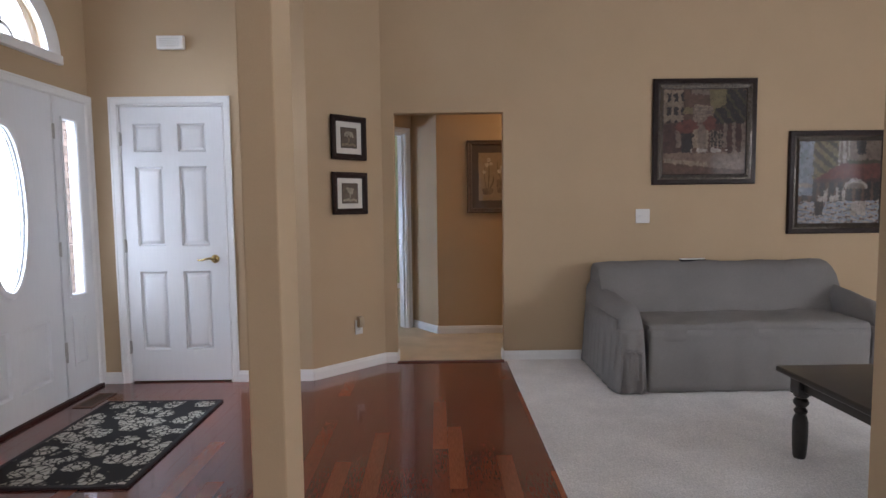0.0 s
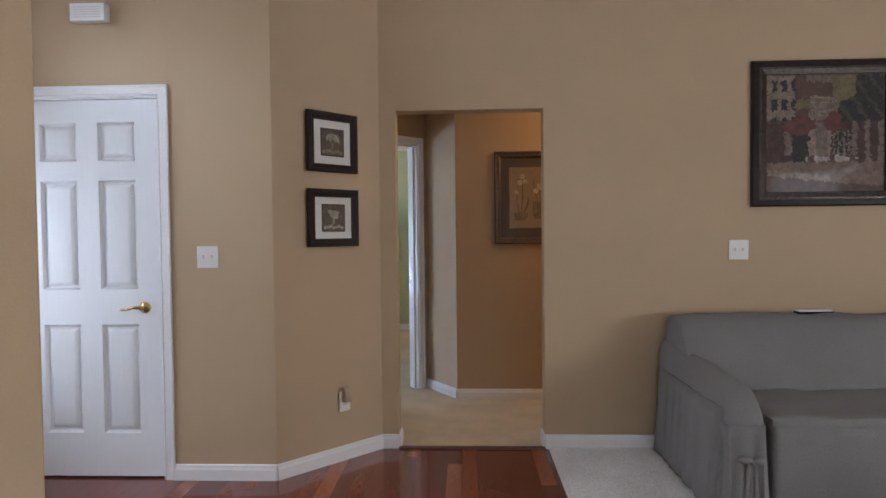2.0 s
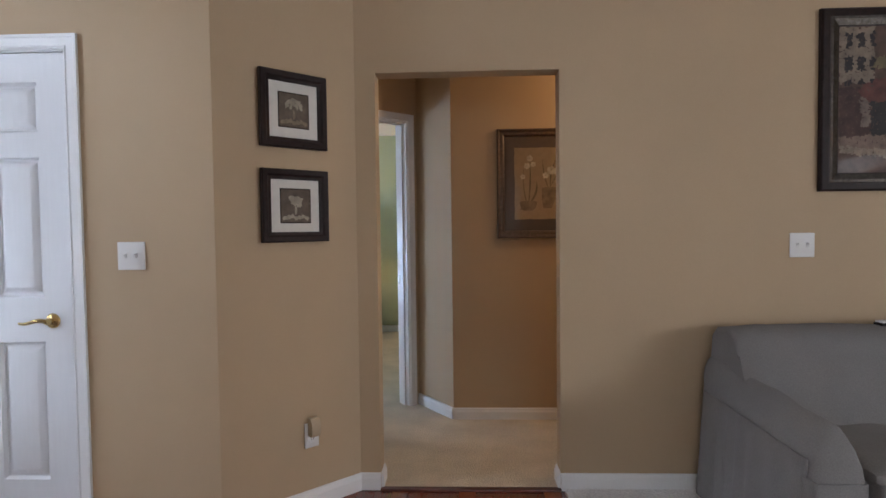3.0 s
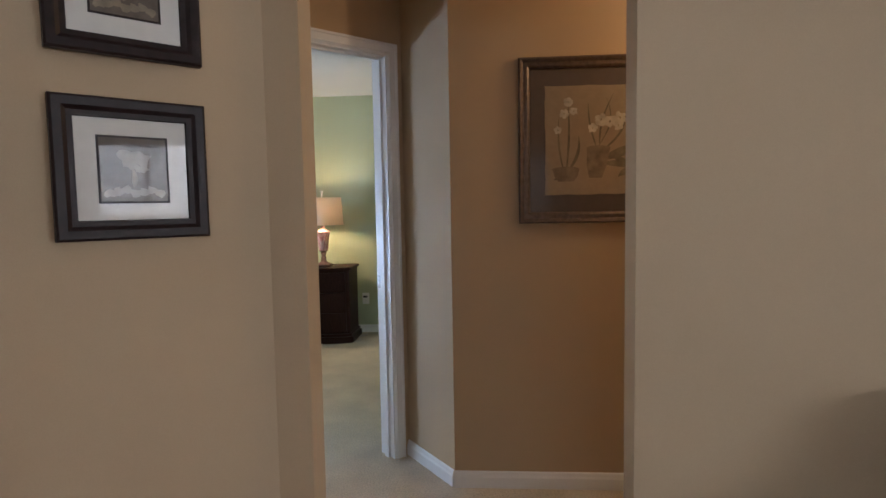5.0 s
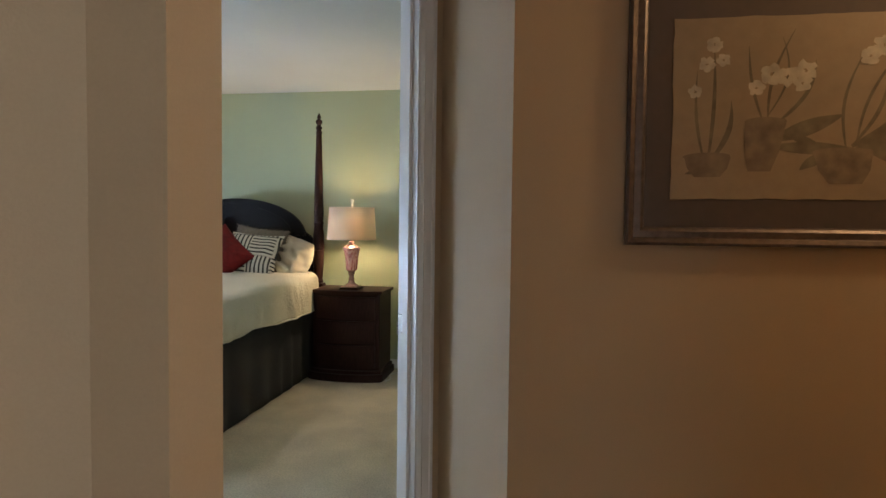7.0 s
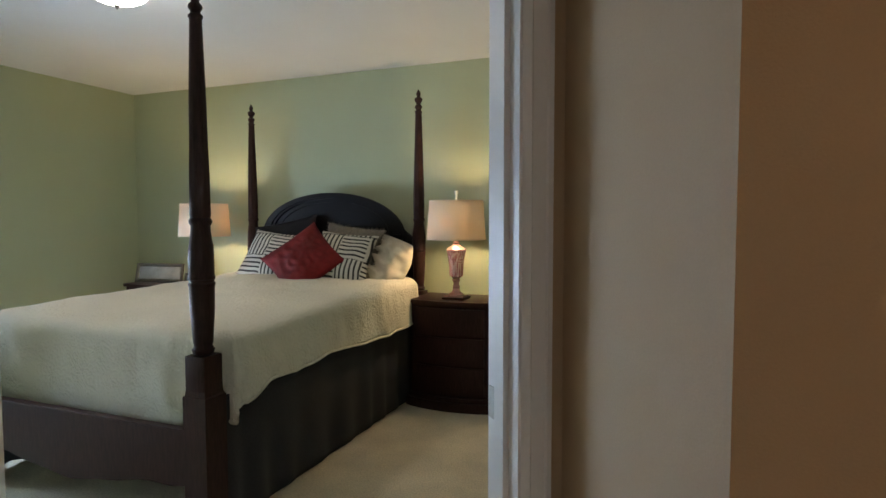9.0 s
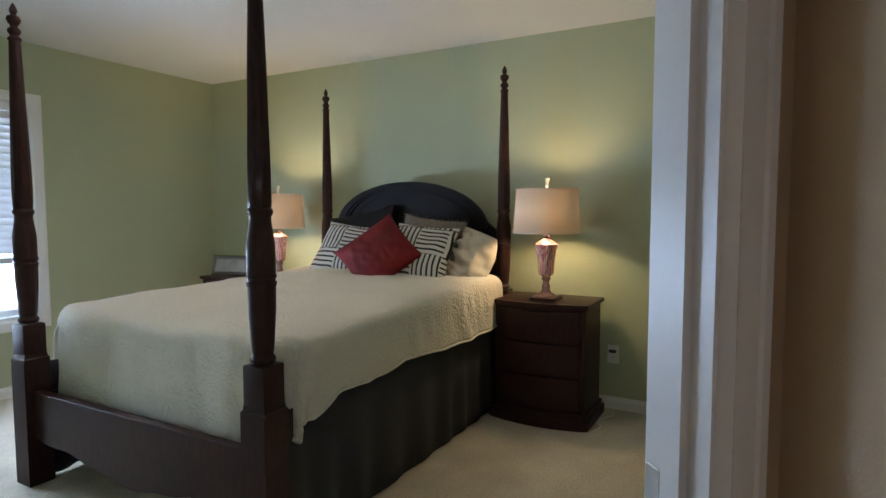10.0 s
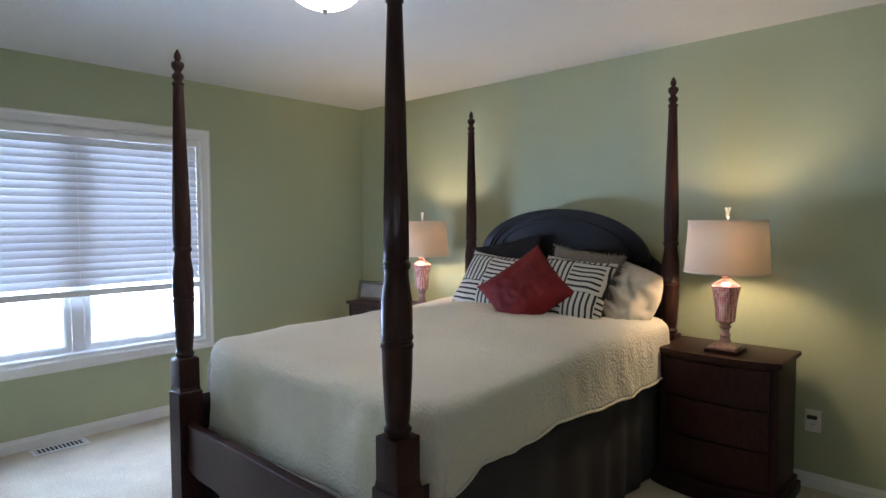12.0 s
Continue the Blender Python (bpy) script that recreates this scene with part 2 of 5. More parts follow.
FRAMEB = material("espresso_frame", (0.018, 0.009, 0.008), 0.42, grain=0.3, scale=40, spec=0.2)
MATW = material("white_mat_board", (0.62, 0.60, 0.56), 0.8, grain=0.03, coat=0.4)
MATG = material("grey_brown_mat_board", (0.085, 0.064, 0.054), 0.8, grain=0.06, coat=0.15)
PAPER = material("tan_print_paper", (0.27, 0.205, 0.135), 0.8, grain=0.08, scale=30, stain=0.15, coat=0.25)
PLATE = material("white_switch_plate", (0.72, 0.71, 0.69), 0.4, grain=0.01)
# near-black for plugs, and for shade painted into sockets and vents
DARK = material("dark_plug_and_recess_shade", (0.02, 0.02, 0.02), 0.6)
RUG = floral("black_floral_rug_pile")
ZEBRA = striped("cream_and_black_striped_cloth")
QUILT = quilted("cream_matelasse")
RED = material("red_velvet", (0.135, 0.006, 0.007), 0.75, grain=0.22, scale=30, stain=0.45, bump=0.3, spec=0.3, patch=3.2)
CREAM = material("cream_satin", (0.53, 0.475, 0.375), 0.78, grain=0.10, scale=14, bump=0.45)
TAUPE = material("taupe_fringed_cloth", (0.15, 0.125, 0.10), 0.95, grain=0.4, scale=90, bump=0.6)
BLACKC = material("black_satin", (0.008, 0.008, 0.010), 0.6, grain=0.2, scale=40, bump=0.1, spec=0.2)
ROSE = cut_glass("rose_cut_glass")
ROSEP = material("pale_rose_glass", (0.36, 0.20, 0.19), 0.2, grain=0.2, scale=50, coat=1.0)
SHADE = sheer("linen_shade", (0.86, 0.73, 0.59), 0.23)
SLAT = sheer("white_blind_slat", (0.84, 0.85, 0.88), 0.04)
PANE = glass("window_glass")
CRYSTAL = material("cut_crystal", (0.72, 0.72, 0.66), 0.1, grain=0.2, scale=120, coat=1.0)
DOME = glow("lit_frosted_dome", (1.0, 0.95, 0.89), 21.0)
DOMEH = glow("lit_hall_dome", (1.0, 0.88, 0.70), 3.0)
BRICK = material("pale_brick", (0.55, 0.42, 0.36), 0.9, grain=0.2, scale=30, stain=0.15, bump=0.4)
MORTAR = material("brick_joint", (0.40, 0.36, 0.33), 0.95, grain=0.1)
GRASS = material("lawn", (0.06, 0.10, 0.03), 0.95, grain=0.4, scale=60, stain=0.2)
LEAF = material("leaf", (0.05, 0.10, 0.03), 0.8, grain=0.4, scale=8)
BARK = material("bark", (0.09, 0.06, 0.04), 0.95, grain=0.4, scale=20, bump=0.5)

# ---------------------------------------------------------------- mesh helpers


def mesh_of(name, bm, mats, smooth=None):
    me = bpy.data.meshes.new(name)
    bmesh.ops.recalc_face_normals(bm, faces=bm.faces)
    bm.to_mesh(me)
    bm.free()
    for m in (mats if isinstance(mats, (list, tuple)) else [mats]):
        me.materials.append(m)
    if smooth is not None:
        me.polygons.foreach_set("use_smooth", [True] * len(me.polygons))
        me.set_sharp_from_angle(angle=radians(smooth))
    return me


def part(name, bm, mats, parent=None, label="", smooth=35):
    ob = new(name, mesh_of(name, bm, mats, smooth))
    if parent is not None:
        ob.parent = parent
    return tagged(ob, label)


def thing(name, at, label, category, group="", turn=0, kind=""):
    e = new(name)
    e.empty_display_size = 0.05
    e.matrix_world = pose(*at, 0, 0, turn)
    return tagged(e, label, category, group, kind)


def box(bm, x0, y0, z0, x1, y1, z1, bevel=0.0, seg=2):
    v = [bm.verts.new((x, y, z)) for z in (z0, z1) for y in (y0, y1) for x in (x0, x1)]
    fs = [bm.faces.new([v[i] for i in q]) for q in
          ((0, 2, 3, 1), (4, 5, 7, 6), (0, 1, 5, 4), (2, 6, 7, 3), (0, 4, 6, 2), (1, 3, 7, 5))]
    if bevel:
        es = list({e for f in fs for e in f.edges})
        bmesh.ops.bevel(bm, geom=es, offset=bevel, segments=seg, profile=0.6, affect="EDGES")
    return bm


def boxed(*a, **k):
    return box(bmesh.new(), *a, **k)


def lathe(profile, n=24, bm=None, at=(0, 0, 0), flute=None):
    """Turned shape from (radius, height) pairs; flute: (lowest, highest, count, depth)."""
    bm = bm or bmesh.new()
    rings = []
    for r, z in profile:
        ring = []
        for i in range(n):
            a = 2 * math.pi * i / n
            q = r
            if flute and flute[0] < z < flute[1]:
                q = r * (1 - flute[3] * (0.5 + 0.5 * math.cos(a * flute[2])))
            ring.append(bm.verts.new((at[0] + q * math.cos(a), at[1] + q * math.sin(a), at[2] + z)))
        rings.append(ring)
    for a, b in zip(rings, rings[1:]):
        for i in range(n):
            bm.faces.new((a[i], a[(i + 1) % n], b[(i + 1) % n], b[i]))
    bm.faces.new(rings[0][::-1])
    bm.faces.new(rings[-1])
    return bm


def prism(pts, axis, lo, hi, bm=None, bevel=0.0, seg=2):
    """Extrudes an outline: axis 'x' takes (y, z), 'y' takes (x, z), 'z' takes (x, y)."""
    bm = bm or bmesh.new()

    def at(p, d):
        return {"x": (d, p[0], p[1]), "y": (p[0], d, p[1]), "z": (p[0], p[1], d)}[axis]
    a, b = [bm.verts.new(at(p, lo)) for p in pts], [bm.verts.new(at(p, hi)) for p in pts]
    n = len(pts)
    fs = [bm.faces.new(a), bm.faces.new(b[::-1])]
    for i in range(n):
        fs.append(bm.faces.new((a[i], b[i], b[(i + 1) % n], a[(i + 1) % n])))
    if bevel:
        es = list(set(fs[0].edges) | set(fs[1].edges))
        bmesh.ops.bevel(bm, geom=es, offset=bevel, segments=seg, profile=0.6, affect="EDGES")
    return bm


def frame_bar(bm, w, h, band, profile, x=0.0, z=0.0):
    """Mitred frame in the x-z plane round (x, z), facing -y. profile: (inset share of band, y)."""
    loops = []
    for share, y in profile:
        i = band * share
        loops.append([bm.verts.new((x + sx * (w / 2 - i), y, z + sz * (h / 2 - i)))
                      for sx, sz in ((-1, -1), (1, -1), (1, 1), (-1, 1))])
    for a, b in zip(loops, loops[1:]):
        for i in range(4):
            bm.faces.new((a[i], a[(i + 1) % 4], b[(i + 1) % 4], b[i]))
    return bm


def rect(bm, x0, z0, x1, z1, y):
    return bm.faces.new([bm.verts.new(p) for p in ((x0, y, z0), (x1, y, z0), (x1, y, z1), (x0, y, z1))])

# ---------------------------------------------------------------- structure


def wall(name, a, b, z1, holes=(), th=0.115, back=None, front=None, z0=0.0, label="smooth painted plaster wall"):
    """A wall whose seen face runs from a to b with its room on the right hand; holes: (s0, s1, z0, z1)."""
    a, b = Vector((*a, 0)), Vector((*b, 0))
    d = (b - a).normalized()
    n = Vector((-d.y, d.x, 0)) * th
    length = (b - a).length
    ss = sorted({0, length, *[v for h in holes for v in h[:2]]})
    zs = sorted({z0, z1, *[v for h in holes for v in h[2:]]})
    bm = bmesh.new()

    def solid(i, j):
        if not (0 <= i < len(ss) - 1 and 0 <= j < len(zs) - 1):
            return False
        s, z = (ss[i] + ss[i + 1]) / 2, (zs[j] + zs[j + 1]) / 2
        return not any(h[0] < s < h[1] and h[2] < z < h[3] for h in holes)

    def at(s, z, k):
        return bm.verts.new(a + d * s + n * k + Vector((0, 0, z)))
    for i in range(len(ss) - 1):
        for j in range(len(zs) - 1):
            if not solid(i, j):
                continue
            s, t, z, y = ss[i], ss[i + 1], zs[j], zs[j + 1]
            bm.faces.new((at(s, z, 0), at(t, z, 0), at(t, y, 0), at(s, y, 0)))
            f = bm.faces.new((at(t, z, 1), at(s, z, 1), at(s, y, 1), at(t, y, 1)))
            f.material_index = 1
            for other, q in (((i - 1, j), ((s, z), (s, y))), ((i + 1, j), ((t, y), (t, z))),
                             ((i, j - 1), ((t, z), (s, z))), ((i, j + 1), ((s, y), (t, y)))):
                if not solid(*other):
                    (s1, q1), (s2, q2) = q
                    bm.faces.new((at(s1, q1, 0), at(s2, q2, 0), at(s2, q2, 1), at(s1, q1, 1)))
    bmesh.ops.remove_doubles(bm, verts=bm.verts, dist=1e-5)
    f = front or TAN
    return tagged(part(name, bm, [f, back or f], smooth=None), label, "wall", kind="structure")


def baseboard(name, a, b, spans=None, h=0.085):
    """White skirting along the seen face of a wall, with a rounded top; spans: stretches along it."""
    a, b = Vector((*a, 0)), Vector((*b, 0))
    d = (b - a).normalized()
    n = Vector((d.y, -d.x, 0))
    bm = bmesh.new()
    for s0, s1 in spans or [(0, (b - a).length)]:
        rings = []
        for s in (s0, s1):
            rings.append([bm.verts.new(a + d * s + n * o + Vector((0, 0, z))) for o, z in
                          ((0.001, 0.0), (0.015, 0.0), (0.015, h * 0.68), (0.011, h * 0.80), (0.009, h * 0.94), (0.004, h), (0.001, h))])
        k = len(rings[0])
        for i in range(k):
            bm.faces.new((rings[0][i], rings[0][(i + 1) % k], rings[1][(i + 1) % k], rings[1][i]))
        bm.faces.new(rings[0])
        bm.faces.new(rings[1][::-1])
    return tagged(part(name, bm, TRIM, smooth=None), "white painted wooden baseboard", "baseboard", kind="structure")


TOP, LOW = 3.75, 2.44
P0, P1, P2, P3 = (-2.265, 4.85), (-0.69, 4.85), (-0.19, 5.325), (6.2, 5.325)
D0, D1, D2 = (-0.805, 5.922), (-0.005, 6.712), (0.252, 6.362)
DL = math.hypot(D1[0] - D0[0], D1[1] - D0[1])
JR, JL = DL - 0.098, DL - 0.906          # the bedroom doorway along its wall

wall("wall_closet", P0, P1, TOP, [(0.20, 0.965, 0, 2.06)])
wall("wall_corner", P1, P2, TOP)
wall("wall_living_north", P2, P3, TOP, [(0.10, 0.99, 0, 2.052)])
wall("wall_foyer", (-2.265, -3.5), P0, TOP, [(6.995, 8.335, 0, 2.085), (7.125, 8.005, 2.30, 2.75)])
wall("wall_east", P3, (6.2, -3.5), TOP, [(3.4, 5.0, 0.4, 2.4), (5.875, 7.475, 0.4, 2.4)])
wall("wall_south", (6.2, -3.5), (-2.265, -3.5), TOP, [(3.3, 4.9, 0.7, 2.4), (5.1, 6.7, 0.7, 2.4)])
tagged(part("wall_pier", boxed(-0.338, 2.333, 0, -0.228, 2.555, TOP, 0.006), TAN, smooth=None),
       "narrow tan painted pier at the edge of the foyer", "wall", kind="structure")
tagged(part("wall_pier_east", boxed(1.786, 2.333, 0, 1.90, 2.555, TOP, 0.006), TAN, smooth=None),
       "narrow tan painted pier beside the living room carpet", "wall", kind="structure")

wall("wall_hall_north", D2, (4.0, 6.362), LOW)
wall("wall_hall_angle", D1, D2, LOW)
wall("wall_bedroom_door", D0, D1, LOW, [(JL - 0.02, JR + 0.02, 0, 2.064)], back=GREEN)
wall("wall_hall_west", (-0.19, 5.442), D0, LOW, th=0.05)
wall("wall_hall_east", (4.0, 6.362), (4.0, 5.44), LOW)

WX, NY = -4.503, 9.677
wall("wall_bedroom_north", (WX, NY), (0.12, NY), LOW, front=GREEN)
wall("wall_bedroom_west", (WX, 5.6), (WX, NY), LOW, [(0.918, 2.53, 0.535, 2.013)], th=0.16, front=GREEN)
wall("wall_bedroom_south", (-0.885, 5.6), (WX, 5.6), LOW, front=GREEN, th=0.1)
# brick outside the front door: the bedroom's south face, seen through the sidelight
tagged(part("wall_exterior", boxed(-4.66, 5.455, -0.25, -2.385, 5.49, 3.2), MORTAR, smooth=None), "pale brick outer wall beside the porch", "wall", kind="structure")
tagged(part("wall_exterior_return", boxed(-2.385, 4.96, -0.25, -2.30, 5.49, 3.3), MORTAR, smooth=None), "pale outer wall beside the front door", "wall", kind="structure")
wall("wall_bedroom_return", (-0.887, 6.0), (-0.887, 5.6), LOW, front=GREEN, th=0.04)
wall("wall_bedroom_east", (0.12, NY), (0.12, 6.80), LOW, front=GREEN, th=0.1)
wall("wall_bedroom_return_east", (0.12, 6.80), (-0.086, 6.80), LOW, front=GREEN, th=0.03)

tagged(part("ceiling_living", boxed(-2.5, -3.7, TOP, 6.4, 5.44, TOP + 0.12), CEIL, smooth=None),
       "high white painted living room ceiling", "ceiling", kind="structure")
tagged(part("ceiling_bedroom", boxed(-4.7, 5.445, LOW, 4.2, 9.75, LOW + 0.12), CEIL, smooth=None),
       "flat white textured ceiling of bedroom and hall", "ceiling", kind="structure")

tagged(part("floor_living_carpet", boxed(0.82, -3.5, -0.1, 6.2, 5.325, 0.012), PILE_L, smooth=None),
       "ivory cut-pile carpet of the living room", "carpet", kind="structure")
tagged(part("floor_bedroom_carpet", prism([(WX, 5.6), (-0.885, 5.58), (-0.19, 5.335), (-0.09, 5.332), (0.80, 5.332), (4.0, 5.44), (4.0, 6.365), (0.12, 6.72), (0.12, NY), (WX, NY)],
                                         "z", -0.1, 0.008), PILE_B, smooth=None),
       "beige cut-pile carpet of hall and bedroom", "carpet", kind="structure")
floor = tagged(part("floor_hardwood", boxed(-2.265, -3.5, -0.1, 0.818, 5.33, -0.004), SUB, smooth=None),
               "glossy reddish cherry hardwood floor in narrow planks", "floor", kind="structure")
tagged(part("trim_threshold", boxed(-0.09, 5.30, -0.01, 0.80, 5.335, 0.011, 0.004), material("threshold_wood", (0.09, 0.025, 0.016), 0.3, grain=0.3, scale=30, coat=0.3), smooth=None),
       "thin dark wooden strip between hardwood and carpet", "threshold", kind="structure")

baseboard("baseboard_closet", P0, P1, [(0, 0.148), (1.018, 1.575)])
baseboard("baseboard_corner", P1, P2)
baseboard("baseboard_living", P2, P3, [(0, 0.10), (0.99, 6.39)])
baseboard("baseboard_foyer", (-2.265, -3.5), P0, [(0, 6.92)])
baseboard("baseboard_hall", D2, (4.0, 6.362))
baseboard("baseboard_hall_angle", D1, D2)
baseboard("baseboard_bedroom_north", (WX, NY), (0.12, NY))
baseboard("baseboard_bedroom_west", (WX, 5.6), (WX, NY))
baseboard("baseboard_opening", (-0.09, 5.325), (-0.09, 5.44))
baseboard("baseboard_opening_east", (0.80, 5.44), (0.80, 5.325))


def casing(bm, w, h, band=0.062, y0=-0.018, x=0.0, z=0.0, foot=True):
    """Stepped door or window casing round an opening w by h, facing -y, standing on z or closed below."""
    prof = ((0.0, -0.001), (0.0, y0), (0.18, y0), (0.24, y0 + 0.004), (0.72, y0 + 0.006), (0.80, y0 + 0.003), (0.93, y0 + 0.009), (1.0, -0.001))
    loops = []
    for share, y in prof:
        o = band * (1 - share)
        if foot:
            pts = [(-w / 2 - o, 0), (-w / 2 - o, h + o), (w / 2 + o, h + o), (w / 2 + o, 0)]
        else:
            pts = [(-w / 2 - o, -o), (-w / 2 - o, h + o), (w / 2 + o, h + o), (w / 2 + o, -o)]
        loops.append([bm.verts.new((x + px, y, z + pz)) for px, pz in pts])
    k = 3 if foot else 4
    for a, b in zip(loops, loops[1:]):
        for i in range(k):
            bm.faces.new((a[i], a[(i + 1) % 4], b[(i + 1) % 4], b[i]))
    return bm


def slab(bm, w, h, panels, depth=0.035, y=0.0):
    """A door leaf facing -y with sunk, raised panels: (x0, z0, x1, z1)."""
    xs = sorted({0, w, *[v for p in panels for v in (p[0], p[2])]})
    zs = sorted({0, h, *[v for p in panels for v in (p[1], p[3])]})
    for i in range(len(xs) - 1):
        for j in range(len(zs) - 1):
            x, z = (xs[i] + xs[i + 1]) / 2, (zs[j] + zs[j + 1]) / 2
            if not any(p[0] < x < p[2] and p[1] < z < p[3] for p in panels):
                rect(bm, xs[i], zs[j], xs[i + 1], zs[j + 1], y)
    for p in panels:
        loops = []
        for inset, d in ((0, 0), (0.003, 0.007), (0.009, 0.017), (0.018, 0.018), (0.040, 0.004), (0.044, 0.003)):
            loops.append([bm.verts.new(q) for q in ((p[0] + inset, y + d, p[1] + inset), (p[2] - inset, y + d, p[1] + inset),
                                                    (p[2] - inset, y + d, p[3] - inset), (p[0] + inset, y + d, p[3] - inset))])
        for a, b in zip(loops, loops[1:]):
            for i in range(4):
                bm.faces.new((a[i], a[(i + 1) % 4], b[(i + 1) % 4], b[i]))
        bm.faces.new(loops[-1])
    bmesh.ops.remove_doubles(bm, verts=bm.verts, dist=1e-5)
    rect(bm, 0, 0, w, h, y + depth)
    for a, b in (((0, 0), (w, 0)), ((w, 0), (w, h)), ((w, h), (0, h)), ((0, h), (0, 0))):
        bm.faces.new([bm.verts.new(q) for q in ((a[0], y, a[1]), (b[0], y, b[1]), (b[0], y + depth, b[1]), (a[0], y + depth, a[1]))])
    return bm


def hinge(parent, x, y, z, m=STEEL, name="hinge"):
    bm = boxed(x - 0.012, y - 0.003, z - 0.045, x + 0.012, y, z + 0.045, 0.002, 1)
    lathe([(0.006, -0.05), (0.006, 0.05)], 8, bm, (x, y - 0.006, z))
    return part(name, bm, m, parent)


# closet door, closed
closet = thing("door_closet", (-2.05, 4.862, 0.012), "closed white six-panel closet door with a brass lever", "door", kind="structure")
ROWS = ((0.235, 0.825), (1.015, 1.60), (1.705, 1.91))
part("door_leaf", slab(bmesh.new(), 0.74, 2.03, [(x, a, x + 0.203, b) for a, b in ROWS for x in (0.092, 0.413)]), DOORP, closet)
part("door_casing", casing(bmesh.new(), 0.750, 2.05, x=0.370, z=-0.012, y0=-0.026), TRIM, closet)
bmj = boxed(-0.017, -0.008, -0.012, -0.003, 0.1, 2.045)
box(bmj, 0.743, -0.008, -0.012, 0.757, 0.1, 2.045)
box(bmj, -0.017, -0.008, 2.034, 0.757, 0.1, 2.048)
part("door_jamb", bmj, TRIM, closet, smooth=None)
for hz in (0.26, 1.02, 1.80):
    hinge(closet, -0.002, 0.0, hz)
bmk = lathe([(0.030, 0), (0.032, 0.004), (0.028, 0.010), (0.012, 0.014), (0.011, 0.045)], 20)
bmesh.ops.rotate(bmk, verts=bmk.verts, matrix=Matrix.Rotation(radians(90), 3, "X"))
bmesh.ops.translate(bmk, verts=bmk.verts, vec=(0.655, -0.0, 0.915))
rose = part("rose", bmk, BRASS, closet)
bml = bmesh.new()
rings = []
for i in range(9):
    u = i / 8
    c = Vector((0.665 - 0.125 * u, -0.045 - 0.006 * math.sin(3 * u), 0.915 + 0.007 * math.sin(5.5 * u)))
    r = 0.010 - 0.005 * u
    rings.append([bml.verts.new(c + Vector((0, r * math.cos(k * math.pi / 4), r * 1.1 * math.sin(k * math.pi / 4)))) for k in range(8)])
for a_, b_ in zip(rings, rings[1:]):
    for k in range(8):
        bml.faces.new((a_[k], a_[(k + 1) % 8], b_[(k + 1) % 8], b_[k]))
bml.faces.new(rings[0])
bml.faces.new(rings[-1])
part("lever", bml, BRASS, rose, "curved brass lever")

# front door unit in the west wall: built facing -y, then turned to face +x
front = thing("door_front", (-2.262, 3.97, 0.02), "white front door with an oval glass, closed", "door", turn=90, kind="structure")


def oval(cx, cz, rx, rz, n=40):
    return [(cx + rx * math.cos(2 * math.pi * i / n), cz + rz * math.sin(2 * math.pi * i / n)) for i in range(n)]


def plate_with_oval(bm, x0, z0, x1, z1, ov, y):
    """Flat plate with an oval hole, as a fan of quads to the border."""
    n = len(ov)
    cx, cz = sum(p[0] for p in ov) / n, sum(p[1] for p in ov) / n
    outer = []
    for px, pz in ov:
        dx, dz = px - cx, pz - cz
        k = min((x1 - cx) / dx if dx > 1e-6 else 9e9, (x0 - cx) / dx if dx < -1e-6 else 9e9,
                (z1 - cz) / dz if dz > 1e-6 else 9e9, (z0 - cz) / dz if dz < -1e-6 else 9e9)
        outer.append((cx + dx * k, cz + dz * k))
    va = [bm.verts.new((p[0], y, p[1])) for p in ov]
    vb = [bm.verts.new((p[0], y, p[1])) for p in outer]
    for i in range(n):
        bm.faces.new((va[i], vb[i], vb[(i + 1) % n], va[(i + 1) % n]))
    for cxx, czz in ((x0, z0), (x1, z0), (x1, z1), (x0, z1)):
        c = bm.verts.new((cxx, y, czz))
        i = min(range(n), key=lambda q: (outer[q][0] - cxx) ** 2 + (outer[q][1] - czz) ** 2)
        for j in (i - 1, i):
            bm.faces.new((c, vb[j % n], vb[(j + 1) % n]))
    return bm


OV = oval(0.0, 1.285, 0.16, 0.49)
bmf = plate_with_oval(bmesh.new(), -0.455, 0.72, 0.455, 2.035, OV, 0.0)
plate_with_oval(bmf, -0.455, 0.72, 0.455, 2.035, OV, 0.04)
low = bmesh.new()
slab(low, 0.91, 0.72, [(0.13, 0.17, 0.42, 0.57), (0.49, 0.17, 0.78, 0.57)], 0.04)
bmesh.ops.translate(low, verts=low.verts, vec=(-0.455, 0, 0))
part("door_leaf", bmf, DOORP, front, smooth=None)
part("lower_panel", low, DOORP, front)
bmo = bmesh.new()
lo_ = []
for k, y in ((1.0, 0.0), (1.0, -0.014), (1.05, -0.018), (1.13, -0.014), (1.17, 0.0)):
    lo_.append([bmo.verts.new((p[0] * (1 + (k - 1) * 1.6), y, 1.285 + (p[1] - 1.285) * (1 + (k - 1) * 0.55))) for p in OV])
for a_, b_ in zip(lo_, lo_[1:]):
    for i in range(len(OV)):
        bmo.faces.new((a_[i], a_[(i + 1) % len(OV)], b_[(i + 1) % len(OV)], b_[i]))
part("oval_trim", bmo, DOORP, front)
pane = part("oval_pane", prism(OV, "y", 0.016, 0.022), PANE, front, "clear oval glass")
pane.visible_shadow = False
for hz in (0.30, 1.02, 1.80):
    hinge(front, 0.462, -0.004, hz)
